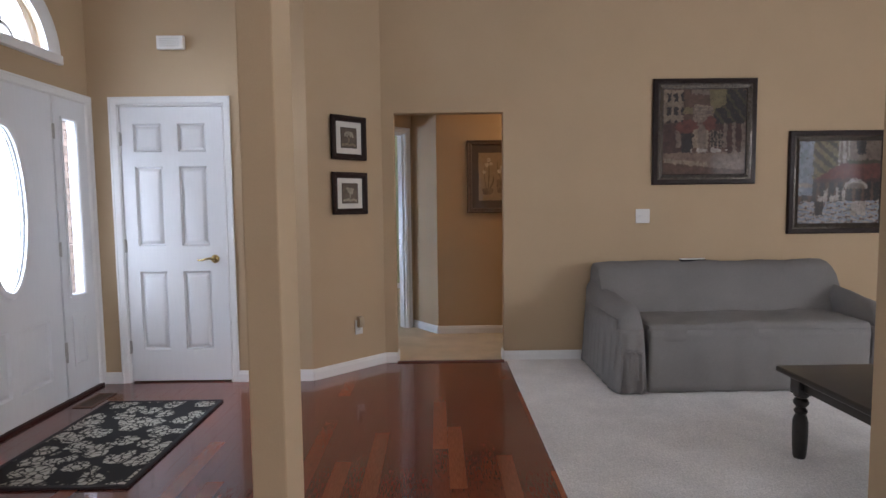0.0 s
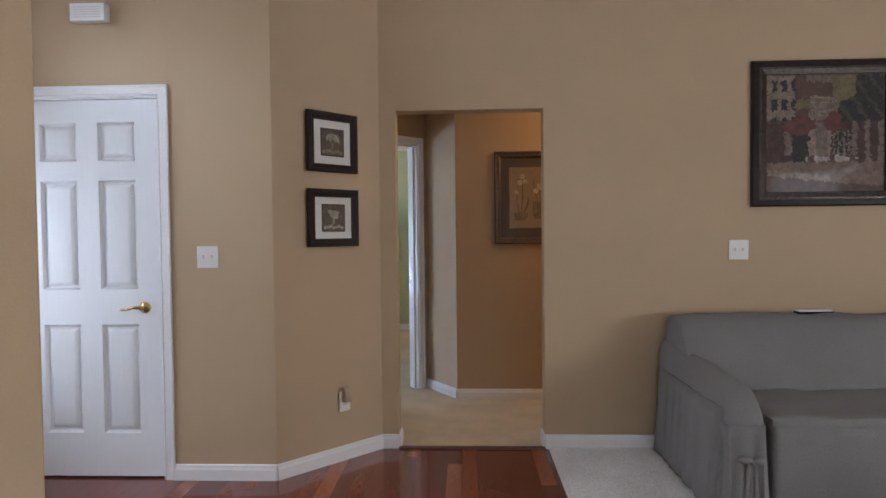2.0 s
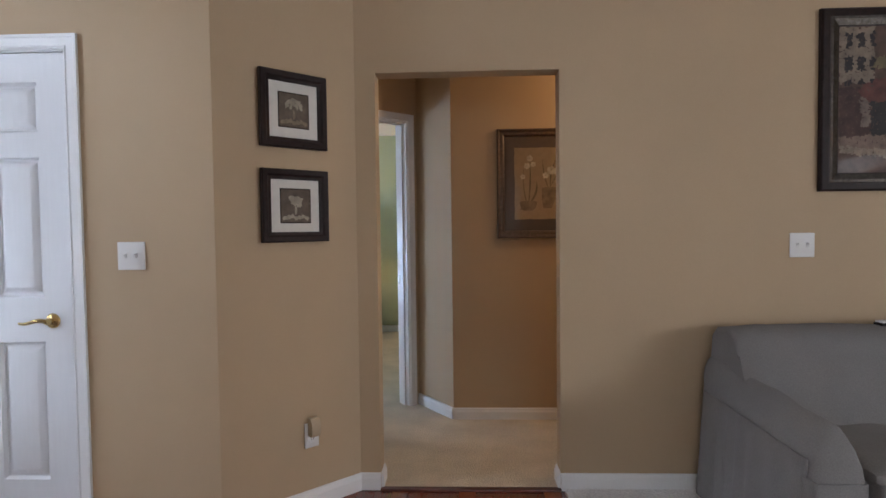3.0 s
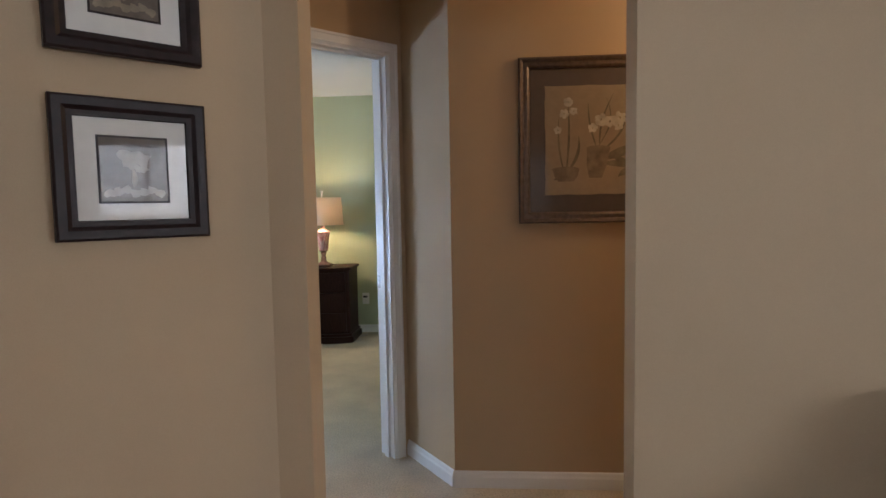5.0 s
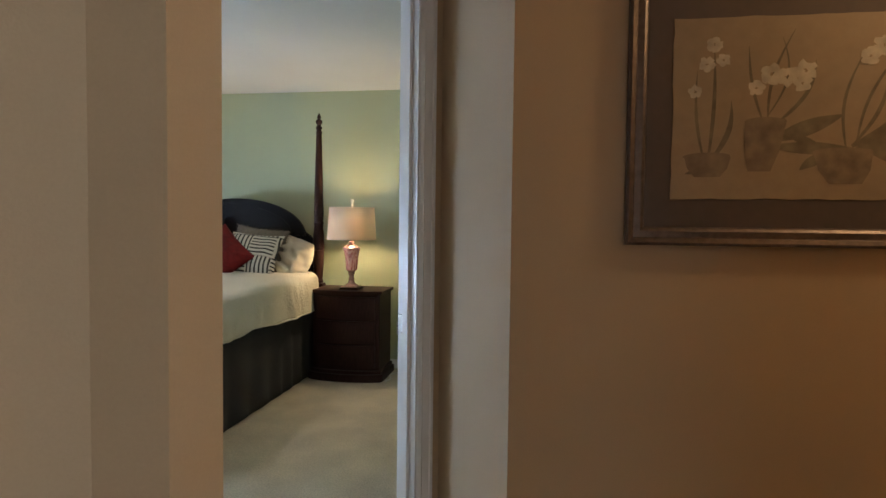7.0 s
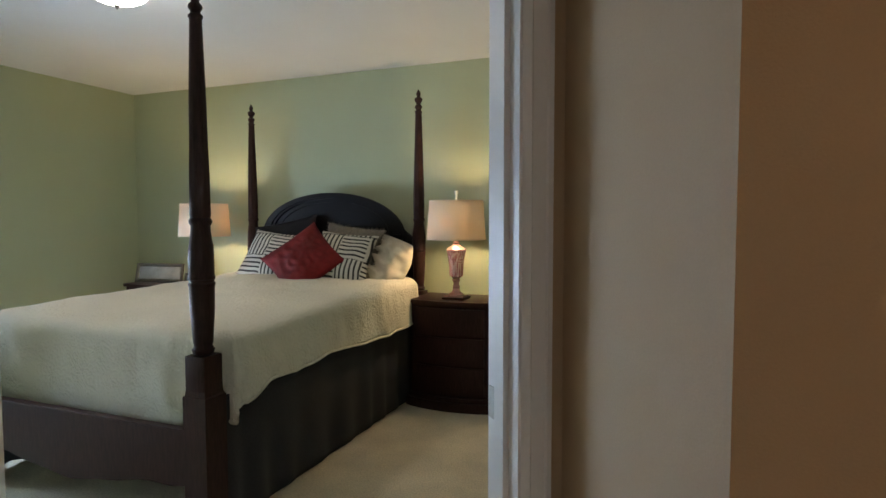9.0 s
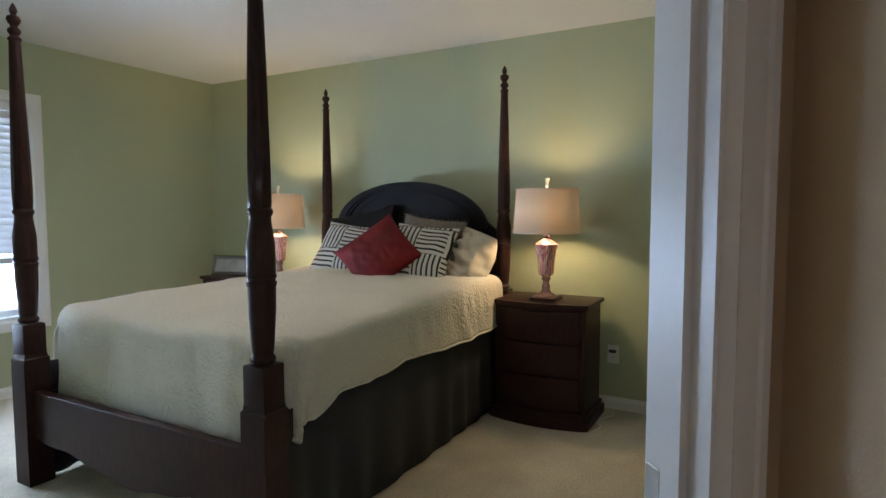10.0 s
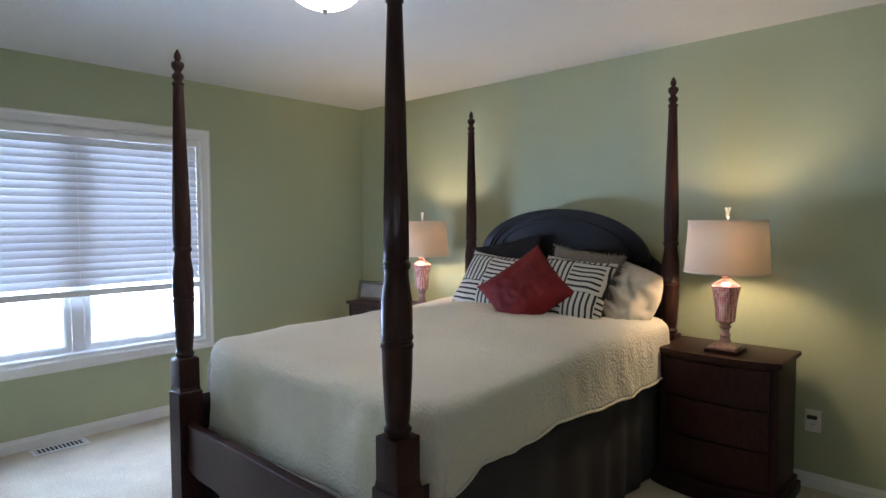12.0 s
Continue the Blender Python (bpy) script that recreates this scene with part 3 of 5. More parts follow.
# sidelight beside the door
SX = 0.47
bms = bmesh.new()
box(bms, SX, -0.004, 0, SX + 0.075, 0.06, 2.035)
box(bms, SX + 0.235, -0.004, 0, SX + 0.36, 0.06, 2.035)
box(bms, SX + 0.075, -0.004, 0, SX + 0.235, 0.05, 0.695)
box(bms, SX + 0.075, -0.004, 1.895, SX + 0.235, 0.05, 2.035)
# added strip behind the joint, blocks the light leaking past the leaf
box(bms, 0.440, 0.044, 0, 0.490, 0.080, 2.035)
part("sidelight_frame", bms, DOORP, front, smooth=None)
part("sidelight_panel", slab(bmesh.new(), 0.16, 0.36, [(0.02, 0.02, 0.14, 0.34)], 0.01, -0.012), DOORP, front).matrix_local = pose(SX + 0.075, 0, 0.20)
bmb = frame_bar(bmesh.new(), 0.185, 1.225, 0.022, ((0, -0.004), (0, -0.018), (0.6, -0.014), (1, -0.002)), SX + 0.155, 1.295)
part("sidelight_bead", bmb, DOORP, front)
pane = part("sidelight_pane", boxed(SX + 0.075, 0.02, 0.695, SX + 0.235, 0.026, 1.895), PANE, front, smooth=None)
pane.visible_shadow = False
part("door_casing", casing(bmesh.new(), 1.29, 2.05, x=0.1725, z=-0.02, band=0.062, y0=-0.022), TRIM, front)
part("sill", boxed(-0.47, -0.03, -0.02, 0.84, 0.1, 0.0, 0.004), DARKWOOD, front, "dark wooden door sill")
part("latch_plate", boxed(0.448, -0.012, 0.30, 0.472, -0.004, 0.39, 0.002), STEEL, front)

# half-round window over the front door
arch = thing("window_arch", (-2.262, 4.065, 2.30), "white half-round window over the front door", "window", turn=90, kind="structure")
AR = [(0.45 * math.cos(math.pi * i / 24), 0.45 * math.sin(math.pi * i / 24)) for i in range(25)]
bma = bmesh.new()
for y in (0.0, 0.11):
    va = [bma.verts.new((0.45 * (0.90) * p[0] / 0.45, y, 0.90 * p[1])) for p in AR]
    vb = []
    for px, pz in AR:
        k = min(0.44 / abs(px) if abs(px) > 1e-6 else 9e9, 0.45 / pz if pz > 1e-6 else 9e9)
        vb.append(bma.verts.new((px * k, y, pz * k)))
    for i in range(24):
        bma.faces.new((va[i], va[i + 1], vb[i + 1], vb[i]))
part("spandrel", bma, TAN, arch, smooth=None)
bma = bmesh.new()
lo_ = []
for k, y in ((0.82, 0.02), (0.82, -0.008), (0.90, -0.016), (0.97, -0.024), (1.05, -0.022), (1.06, 0.0)):
    lo_.append([bma.verts.new((p[0] * k, y, p[1] * k)) for p in AR])
for a_, b_ in zip(lo_, lo_[1:]):
    for i in range(24):
        bma.faces.new((a_[i], a_[i + 1], b_[i + 1], b_[i]))
part("arch_casing", bma, TRIM, arch)
part("sill", boxed(-0.475, -0.035, -0.035, 0.475, 0.05, 0.025, 0.005), TRIM, arch)
bma = bmesh.new()
for ang in (90,):
    c, s_ = math.cos(radians(ang)), math.sin(radians(ang))
    q = [(c * r + s_ * o, s_ * r - c * o) for r, o in ((0.10, 0.012), (0.38, 0.012), (0.38, -0.012), (0.10, -0.012))]
    prism(q, "y", 0.025, 0.05, bma)
prism([(0.12 * math.cos(math.pi * i / 10), 0.12 * math.sin(math.pi * i / 10)) for i in range(11)] +
      [(0.095 * math.cos(math.pi * i / 10), 0.095 * math.sin(math.pi * i / 10)) for i in range(10, -1, -1)], "y", 0.025, 0.05, bma)
part("muntin", bma, TRIM, arch, smooth=None)
pane = part("pane", prism([(p[0] * 0.84, p[1] * 0.84) for p in AR], "y", 0.036, 0.040), PANE, arch, smooth=None)
pane.visible_shadow = False

AGED = material("aged_brass", (0.30, 0.22, 0.09), 0.45, 0.8, grain=0.3, scale=50, bump=0.1)
# bedroom doorway: jamb, stop, casing on both sides, hinge leaves and strike
door_b = new("door_bedroom_frame")
door_b.matrix_world = pose(*D0, 0, 0, 0, math.degrees(math.atan2(D1[1] - D0[1], D1[0] - D0[0])))
tagged(door_b, "white painted open doorway to the bedroom", "door frame", kind="structure")
bmj = bmesh.new()
for x0, x1, sx0, sx1 in ((JL - 0.02, JL, JL, JL + 0.012), (JR, JR + 0.02, JR - 0.012, JR)):
    box(bmj, x0, -0.001, 0, x1, 0.116, 2.064)
    box(bmj, sx0, 0.035, 0, sx1, 0.070, 2.032)
box(bmj, JL, -0.001, 2.044, JR, 0.116, 2.064)
box(bmj, JL + 0.013, 0.035, 2.032, JR - 0.013, 0.070, 2.044)
part("door_jamb", bmj, TRIM, door_b, smooth=None)
part("door_casing", casing(bmesh.new(), JR - JL + 0.012, 2.050, x=(JL + JR) / 2, band=0.056), TRIM, door_b)
bmc = casing(bmesh.new(), JR - JL + 0.012, 2.050, x=-(JL + JR) / 2, band=0.056)
bmesh.ops.rotate(bmc, verts=bmc.verts, matrix=Matrix.Rotation(math.pi, 3, "Z"))
bmesh.ops.translate(bmc, verts=bmc.verts, vec=(0, 0.115, 0))
part("door_casing", bmc, TRIM, door_b)
for hz in (0.25, 1.10, 1.80):
    leaf = part("hinge_leaf", boxed(JL - 0.001, -0.010, hz - 0.045, JL + 0.003, 0.033, hz + 0.045, 0.0015, 1), AGED, door_b, "worn brass hinge leaf")
    part("knuckle", lathe([(0.007, -0.045), (0.007, 0.045)], 14, at=(JL - 0.006, -0.020, hz)), AGED, leaf)
part("strike_plate", boxed(JR - 0.003, 0.082, 0.89, JR + 0.001, 0.112, 0.955, 0.0015, 1), STEEL, door_b, "dull metal strike plate")

# bedroom window, facing +x
win = thing("window_bedroom", (WX, 7.324, 0.535), "white double window with a half-lowered blind", "window", turn=90, kind="structure")
HW, HH = 1.612, 1.478
part("window_casing", casing(bmesh.new(), HW, HH, band=0.075, foot=False), TRIM, win)
bmw = bmesh.new()
for x0, x1 in ((-HW / 2, -HW / 2 + 0.022), (HW / 2 - 0.022, HW / 2), (-0.035, 0.035)):
    box(bmw, x0, 0.06 if x0 == -0.035 else 0.0, 0, x1, 0.15, HH)
box(bmw, -HW / 2 + 0.022, 0.0, 0, HW / 2 - 0.022, 0.15, 0.02)
box(bmw, -HW / 2 + 0.022, 0.0, HH - 0.02, HW / 2 - 0.022, 0.15, HH)
part("window_frame", bmw, TRIM, win, smooth=None)
for sgn in (-1, 1):
    c = sgn * 0.404
    bmw = frame_bar(bmesh.new(), 0.73, 1.43, 0.045, ((0, 0.10), (0, 0.055), (0.7, 0.055), (1, 0.065), (1, 0.10)), c, HH / 2)
    box(bmw, c - 0.33, 0.06, HH / 2 - 0.02, c + 0.33, 0.1, HH / 2 + 0.02)
    sash = part("sash", bmw, TRIM, win, smooth=None)
    pane = part("pane", boxed(c - 0.34, 0.080, 0.05, c + 0.34, 0.084, 1.42), PANE, sash, smooth=None)
    pane.visible_shadow = False
part("sash_lock", boxed(0.72, 0.03, 0.36, 0.745, 0.056, 0.40, 0.004), PLATE, win)

blind = thing("window_blind", (WX + 0.03, 7.324, 0), "white slatted blind lowered over the upper window", "blind", turn=90)
part("headrail", boxed(-0.780, -0.005, 1.955, 0.780, 0.05, 2.0, 0.004), TRIM, blind, smooth=None)
me_slat = None
for k in range(20):
    z = 1.928 - 0.0478 * k
    if me_slat is None:
        bms = bmesh.new()
        pts = []
        for i in range(5):
            u = i / 4 - 0.5
            pts.append((0.056 * u, -0.005 * (1 - 4 * u * u)))
        prism(pts + [(p[0], p[1] - 0.003) for p in pts[::-1]], "x", -0.779, 0.779, bms)
        me_slat = mesh_of("slat", bms, SLAT, 40)
    sl = new("slat", me_slat)
    sl.parent = blind
    sl.matrix_local = pose(0, 0.025, z, 66, 0, 0)
part("bottom_rail", boxed(-0.779, 0.012, 0.925, 0.779, 0.036, 0.968, 0.005), TRIM, blind, smooth=None)
for x in (-0.55, 0.0, 0.55):
    part("ladder_cord", boxed(x - 0.001, 0.0, 0.98, x + 0.001, 0.0015, 1.96), TRIM, blind, smooth=None)

# living room windows, behind and beside the walk
for name, at, turn, w, h in (("window_east", (6.2, 1.125, 0.4), -90, 1.6, 2.0), ("window_east_south", (6.2, -1.35, 0.4), -90, 1.6, 2.0),
                             ("window_south", (2.1, -3.5, 0.7), 180, 1.6, 1.7), ("window_south_west", (0.3, -3.5, 0.7), 180, 1.6, 1.7)):
    w_ = thing(name, at, "white framed living room window", "window", turn=turn, kind="structure")
    part("window_casing", casing(bmesh.new(), w, h, band=0.075, foot=False), TRIM, w_)
    bmw = frame_bar(bmesh.new(), w, h, 0.05, ((0, 0.10), (0, 0.04), (0.7, 0.04), (1, 0.05), (1, 0.10)), 0, h / 2)
    box(bmw, -0.025, 0.045, 0.05, 0.025, 0.09, h - 0.05)
    part("window_frame", bmw, TRIM, w_, smooth=None)
    pane = part("pane", boxed(-w / 2 + 0.04, 0.068, 0.04, w / 2 - 0.04, 0.072, h - 0.04), PANE, w_, smooth=None)
    pane.visible_shadow = False

# ---------------------------------------------------------------- foyer things


def wall_plate(name, at, turn, w, label, kind, gangs=1):
    """A cover plate facing -y at its own zero, with toggles or sockets."""
    t = thing(name, at, label, "switch" if kind == "toggle" else "outlet", turn=turn)
    cover = part("cover_plate", boxed(-w / 2, -0.007, -0.058, w / 2, 0.0, 0.058, 0.003), PLATE, t)
    for g in range(gangs):
        x = (g - (gangs - 1) / 2) * 0.046
        if kind == "toggle":
            part("toggle", prism([(-0.006, -0.011), (-0.018, 0.006), (-0.006, 0.011)], "x", x - 0.005, x + 0.005), PLATE, cover, smooth=None)
        else:
            for z in (-0.02, 0.02):
                part("socket", boxed(x - 0.017, -0.0095, z - 0.014, x + 0.017, -0.006, z + 0.014, 0.003), PLATE, cover)
                # raised dark strips stand in for the shade inside the holes
                bm = bmesh.new()
                for dx in (-0.006, 0.006):
                    box(bm, x + dx - 0.0012, -0.0105, z - 0.002, x + dx + 0.0012, -0.0092, z + 0.007)
                part("slot_shade", bm, DARK, cover, smooth=None)
    return t


wall_plate("light_switch", (-1.042, 4.85, 1.197), 0, 0.115, "white double light switch plate on the tan wall", "toggle", 2)
wall_plate("light_switch", (1.946, 5.325, 1.195), 0, 0.115, "white double light switch plate above the sofa", "toggle", 2)
plug_at = (-0.19 - 0.7071 * 0.273, 5.325 - 0.7071 * 0.273, 0.345)
o1 = wall_plate("wall_outlet", plug_at, 45, 0.072, "white wall outlet with a plugged-in freshener", "socket")
part("plug_in_freshener", prism([(-0.04, 0.0), (-0.05, 0.02), (-0.05, 0.06), (-0.035, 0.085), (-0.008, 0.085), (-0.008, 0.0)], "x", -0.024, 0.024, bevel=0.006),
     material("beige_plastic", (0.42, 0.33, 0.22), 0.4, grain=0.05), o1, "small beige plastic plug-in freshener")
o2 = wall_plate("wall_outlet", (-0.836, 9.677, 0.362), 0, 0.072, "white wall outlet with a dark plug beside the nightstand", "socket")
part("plug", boxed(-0.024, -0.030, 0.012, 0.020, -0.0106, 0.030, 0.003), DARK, o2, "dark flat plug")

o3 = wall_plate("wall_outlet", (1.118, 6.362, 0.361), 0, 0.076, "white wall outlet with a dark cord in the hall", "socket")
bm = boxed(0.006, -0.028, 0.010, 0.030, -0.0106, 0.034, 0.003)
box(bm, 0.028, -0.022, -0.20, 0.034, -0.016, 0.022, 0.002, 1)
part("plug", bm, DARK, o3, "dark plug and hanging cord")

chime = thing("door_chime", (-1.634, 4.85, 2.485), "white box-shaped door chime high on the wall", "door chime")
part("cover", prism([(-0.094, -0.046), (0.094, -0.046), (0.094, 0.046), (-0.094, 0.046)], "y", -0.055, -0.001, bevel=0.01), PLATE, chime)
bm = bmesh.new()
for i in range(5):
    box(bm, -0.07, -0.057, -0.03 + 0.013 * i, 0.07, -0.0545, -0.026 + 0.013 * i)
part("grille", bm, material("grey_grille", (0.55, 0.55, 0.53), 0.5), chime, smooth=None)

rug = thing("area_rug", (-1.59, 3.795, 0.001), "black runner rug with pale floral pattern at the front door", "rug")
part("pile", boxed(-0.375, -0.60, 0.0, 0.375, 0.60, 0.010, 0.004), RUG, rug, smooth=None)
bm = bmesh.new()
for x0, y0, x1, y1 in ((-0.385, -0.61, 0.385, -0.585), (-0.385, 0.585, 0.385, 0.61), (-0.385, -0.585, -0.36, 0.585), (0.36, -0.585, 0.385, 0.585)):
    box(bm, x0, y0, 0, x1, y1, 0.013, 0.003)
part("binding", bm, SKIRT, rug, "black bound edge", smooth=None)


def floor_vent(at, turn, m, label):
    v = thing("floor_vent", at, label, "floor vent", turn=turn)
    bm = frame_bar(bmesh.new(), 0.13, 0.30, 0.022, ((0, 0), (0, -0.004), (0.8, -0.005), (1, -0.002), (1, 0)))
    bmesh.ops.rotate(bm, verts=bm.verts, matrix=Matrix.Rotation(radians(-90), 3, "X"))
    part("frame", bm, m, v, smooth=None)
    # flat dark sheet stands in for the shade of the duct
    part("well_shade", boxed(-0.045, -0.13, 0.0004, 0.045, 0.13, 0.0008), DARK, v, smooth=None)
    for i in range(12):
        y = -0.121 + 0.022 * i
        part("louvre", boxed(-0.045, y - 0.003, 0.0008, 0.045, y + 0.003, 0.004), m, v, smooth=None)


floor_vent((-2.10, 4.46, 0.001), 0, material("brown_metal", (0.16, 0.10, 0.07), 0.5, 0.3, grain=0.1), "brown metal floor vent beside the front door")
floor_vent((-4.40, 7.16, 0.008), 0, TRIM, "white metal floor vent under the bedroom window")

# ---------------------------------------------------------------- pictures


def tint(name, c, rough=0.7, coat=0.4):
    return material(name, c, rough, grain=0.35, scale=28, stain=0.3, coat=coat)


def picture(name, at, turn, w, h, band, profile, fm, label, lean=0, lip=None):
    t = thing(name, at, label, "picture", turn=turn)
    bar = part("frame", frame_bar(bmesh.new(), w, h, band, profile), fm, t, smooth=20)
    part("back_board", boxed(-w / 2 + 0.004, -0.006, -h / 2 + 0.004, w / 2 - 0.004, -0.001, h / 2 - 0.004), FRAMEB, t, smooth=None)
    if lip:
        part("inner_lip", frame_bar(bmesh.new(), w - 2 * band * lip[0], h - 2 * band * lip[0], band * lip[1],
                                    ((0, -0.006), (0, lip[2]), (0.4, lip[2] - 0.004), (1, lip[2] + 0.006), (1, -0.008))), lip[3], bar, smooth=20)
    return t


def blob(bm, x, z, rx, rz, y, n=14, rough=0.25, seed=0):
    """A ragged painted patch."""
    r = random.Random(seed)
    ph = [r.uniform(0, 6.28) for _ in range(3)]
    vs = []
    for i in range(n):
        a = 2 * math.pi * i / n
        k = 1 + rough * (math.sin(3 * a + ph[0]) * 0.5 + math.sin(5 * a + ph[1]) * 0.4 + r.uniform(-.4, .4))
        vs.append(bm.verts.new((x + rx * k * math.cos(a), y, z + rz * k * math.sin(a))))
    bm.faces.new(vs)


PF = ((0, -0.001), (0, -0.022), (0.12, -0.026), (0.5, -0.024), (0.7, -0.018), (0.95, -0.016), (1.0, -0.008))
INK = tint("print_sepia", (0.10, 0.075, 0.055))
PALE = tint("print_pale", (0.29, 0.255, 0.20))
MID = tint("print_mid_brown", (0.19, 0.145, 0.10))
for i, (zc, hh) in enumerate(((1.829, 0.334), (1.404, 0.324))):
    sm = 0.334
    t = picture("framed_flower_print", (-0.19 - 0.7071 * sm, 5.325 - 0.7071 * sm, zc), 45, 0.328, hh, 0.046, PF, FRAMEB,
                "dark framed sepia flower print with a white mat")
    part("mat_board", boxed(-0.13, -0.0095, -0.13, 0.13, -0.006, 0.13), MATW, t, smooth=None)
    part("print_edge", boxed(-0.076, -0.0105, -0.078, 0.076, -0.0096, 0.078), FRAMEB, t, smooth=None)
    part("print", boxed(-0.071, -0.0115, -0.073, 0.071, -0.0106, 0.073), INK, t, smooth=None)
    bm = bmesh.new()
    if i == 0:
        for k in range(9):
            a = math.pi * (k + 0.3) / 9
            blob(bm, 0.036 * math.cos(a), 0.012 + 0.030 * math.sin(a), 0.010, 0.012, -0.0121 - 0.0001 * k, 9, 0.5, k)
            blob(bm, 0.018 * math.cos(a + 0.2), 0.008 + 0.018 * math.sin(a + 0.2), 0.005, 0.008, -0.0131 - 0.0001 * k, 7, 0.6, 80 + k)
    else:
        for k in range(4):
            blob(bm, -0.020 + 0.014 * k, 0.030 - 0.008 * (k % 2), 0.014, 0.017, -0.0121 - 0.0001 * k, 11, 0.5, 20 + k)
            blob(bm, -0.010 + 0.010 * k, 0.010 - 0.003 * k, 0.010, 0.008, -0.0127 - 0.0001 * k, 9, 0.6, 70 + k)
    part("painted_blossom", bm, PALE, t, smooth=None)
    bm = bmesh.new()
    for k in range(7):
        blob(bm, -0.054 + 0.018 * k, -0.055 + 0.004 * (k % 3), 0.012, 0.010, -0.0121 - 0.0001 * k, 9, 0.3, 40 + k)
    blob(bm, 0.0, -0.02, 0.006, 0.022, -0.0124, 9, 0.3, 60)
    part("painted_leaves", bm, PALE if i else MID, t, smooth=None)

# orchid print in the hall
OW, OH = 1.02, 0.717
t = picture("orchid_print", (0.556 + OW / 2, 6.362, 1.582), 0, OW, OH, 0.05, ((0, -0.001), (0, -0.024), (0.15, -0.030), (0.35, -0.026), (0.42, -0.021), (0.75, -0.024), (0.9, -0.019), (1, -0.008)), BRONZE,
            "large bronze framed orchid print on the hall wall")
part("mat_board", boxed(-OW / 2 + 0.045, -0.0095, -OH / 2 + 0.045, OW / 2 - 0.045, -0.006, OH / 2 - 0.045), MATG, t, smooth=None)
r_ = random.Random(4)
edge = []
for x0, z0, x1, z1, n in ((-0.395, -0.235, 0.395, -0.235, 24), (0.395, -0.235, 0.395, 0.235, 14), (0.395, 0.235, -0.395, 0.235, 24), (-0.395, 0.235, -0.395, -0.235, 14)):
    for k in range(n):
        edge.append((x0 + (x1 - x0) * k / n + r_.uniform(-.002, .002), z0 + (z1 - z0) * k / n + r_.uniform(-.002, .002)))
part("print_paper", prism(edge, "y", -0.0112, -0.0096), PAPER, t, "deckle-edged tan paper", smooth=None)
LEAFY = tint("print_olive", (0.135, 0.108, 0.068), coat=0.12)
POTS = tint("print_pot_brown", (0.165, 0.122, 0.08), coat=0.12)
PETAL = tint("print_petal", (0.42, 0.37, 0.29), coat=0.12)


def stroke(bm, pts, w, y):
    """A tapered brush stroke through points."""
    n = len(pts)
    l_, r2 = [], []
    for i, (px, pz) in enumerate(pts):
        qx, qz = pts[min(i + 1, n - 1)]
        ox, oz = pts[max(i - 1, 0)]
        dx, dz = qx - ox, qz - oz
        k = math.hypot(dx, dz) or 1
        ww = w * math.sin(math.pi * (0.12 + 0.86 * i / (n - 1)))
        l_.append(bm.verts.new((px - dz / k * ww, y, pz + dx / k * ww)))
        r2.append(bm.verts.new((px + dz / k * ww, y, pz - dx / k * ww)))
    for i in range(n - 1):
        bm.faces.new((l_[i], r2[i], r2[i + 1], l_[i + 1]))


def curve2(x0, z0, x1, z1, bend, n=9):
    return [(x0 + (x1 - x0) * u + bend * math.sin(math.pi * u), z0 + (z1 - z0) * u) for u in [i / (n - 1) for i in range(n)]]


bmL, bmF = bmesh.new(), bmesh.new()
y = -0.0116
lay = iter(range(1000))
# stems: foot, tip, bend, width
for x0, z0, x1, z1, bend, w in ((-0.305, -0.15, -0.295, 0.17, 0.008, 0.005), (-0.31, -0.15, -0.335, 0.10, -0.012, 0.004), (-0.30, -0.14, -0.25, 0.02, 0.02, 0.007),
                                (-0.16, -0.04, -0.10, 0.20, -0.02, 0.004), (-0.17, -0.04, -0.21, 0.16, -0.01, 0.004), (-0.15, -0.05, -0.05, 0.12, 0.03, 0.005), (-0.16, -0.02, -0.13, 0.18, 0.03, 0.003),
                                (0.03, -0.12, 0.07, 0.15, -0.03, 0.004), (0.05, -0.10, 0.18, 0.18, -0.03, 0.004), (0.04, -0.10, 0.12, 0.08, 0.02, 0.005), (0.22, -0.12, 0.26, 0.16, 0.03, 0.004), (0.24, -0.12, 0.33, 0.10, 0.02, 0.004)):
    stroke(bmL, curve2(x0, z0, x1, z1, bend, 13), w, y - 0.00003 * next(lay))
# broad drooping leaves
for x0, z0, x1, z1, bend, w in ((-0.14, -0.08, 0.02, -0.02, 0.0, 0.020), (-0.14, -0.10, 0.06, -0.11, 0.0, 0.016), (-0.12, -0.06, -0.02, -0.16, 0.03, 0.014), (0.04, -0.12, 0.20, -0.05, 0.0, 0.020),
                                (0.03, -0.11, -0.08, -0.16, -0.02, 0.014), (0.06, -0.10, 0.17, -0.16, 0.02, 0.015), (0.04, -0.10, 0.14, 0.03, 0.05, 0.013), (0.22, -0.12, 0.36, -0.05, 0.0, 0.018), (0.24, -0.12, 0.36, -0.15, 0.0, 0.015),
                                (-0.30, -0.15, -0.36, -0.17, 0.0, 0.008)):
    stroke(bmL, curve2(x0, z0, x1, z1, bend, 11), w, y - 0.00003 * next(lay))
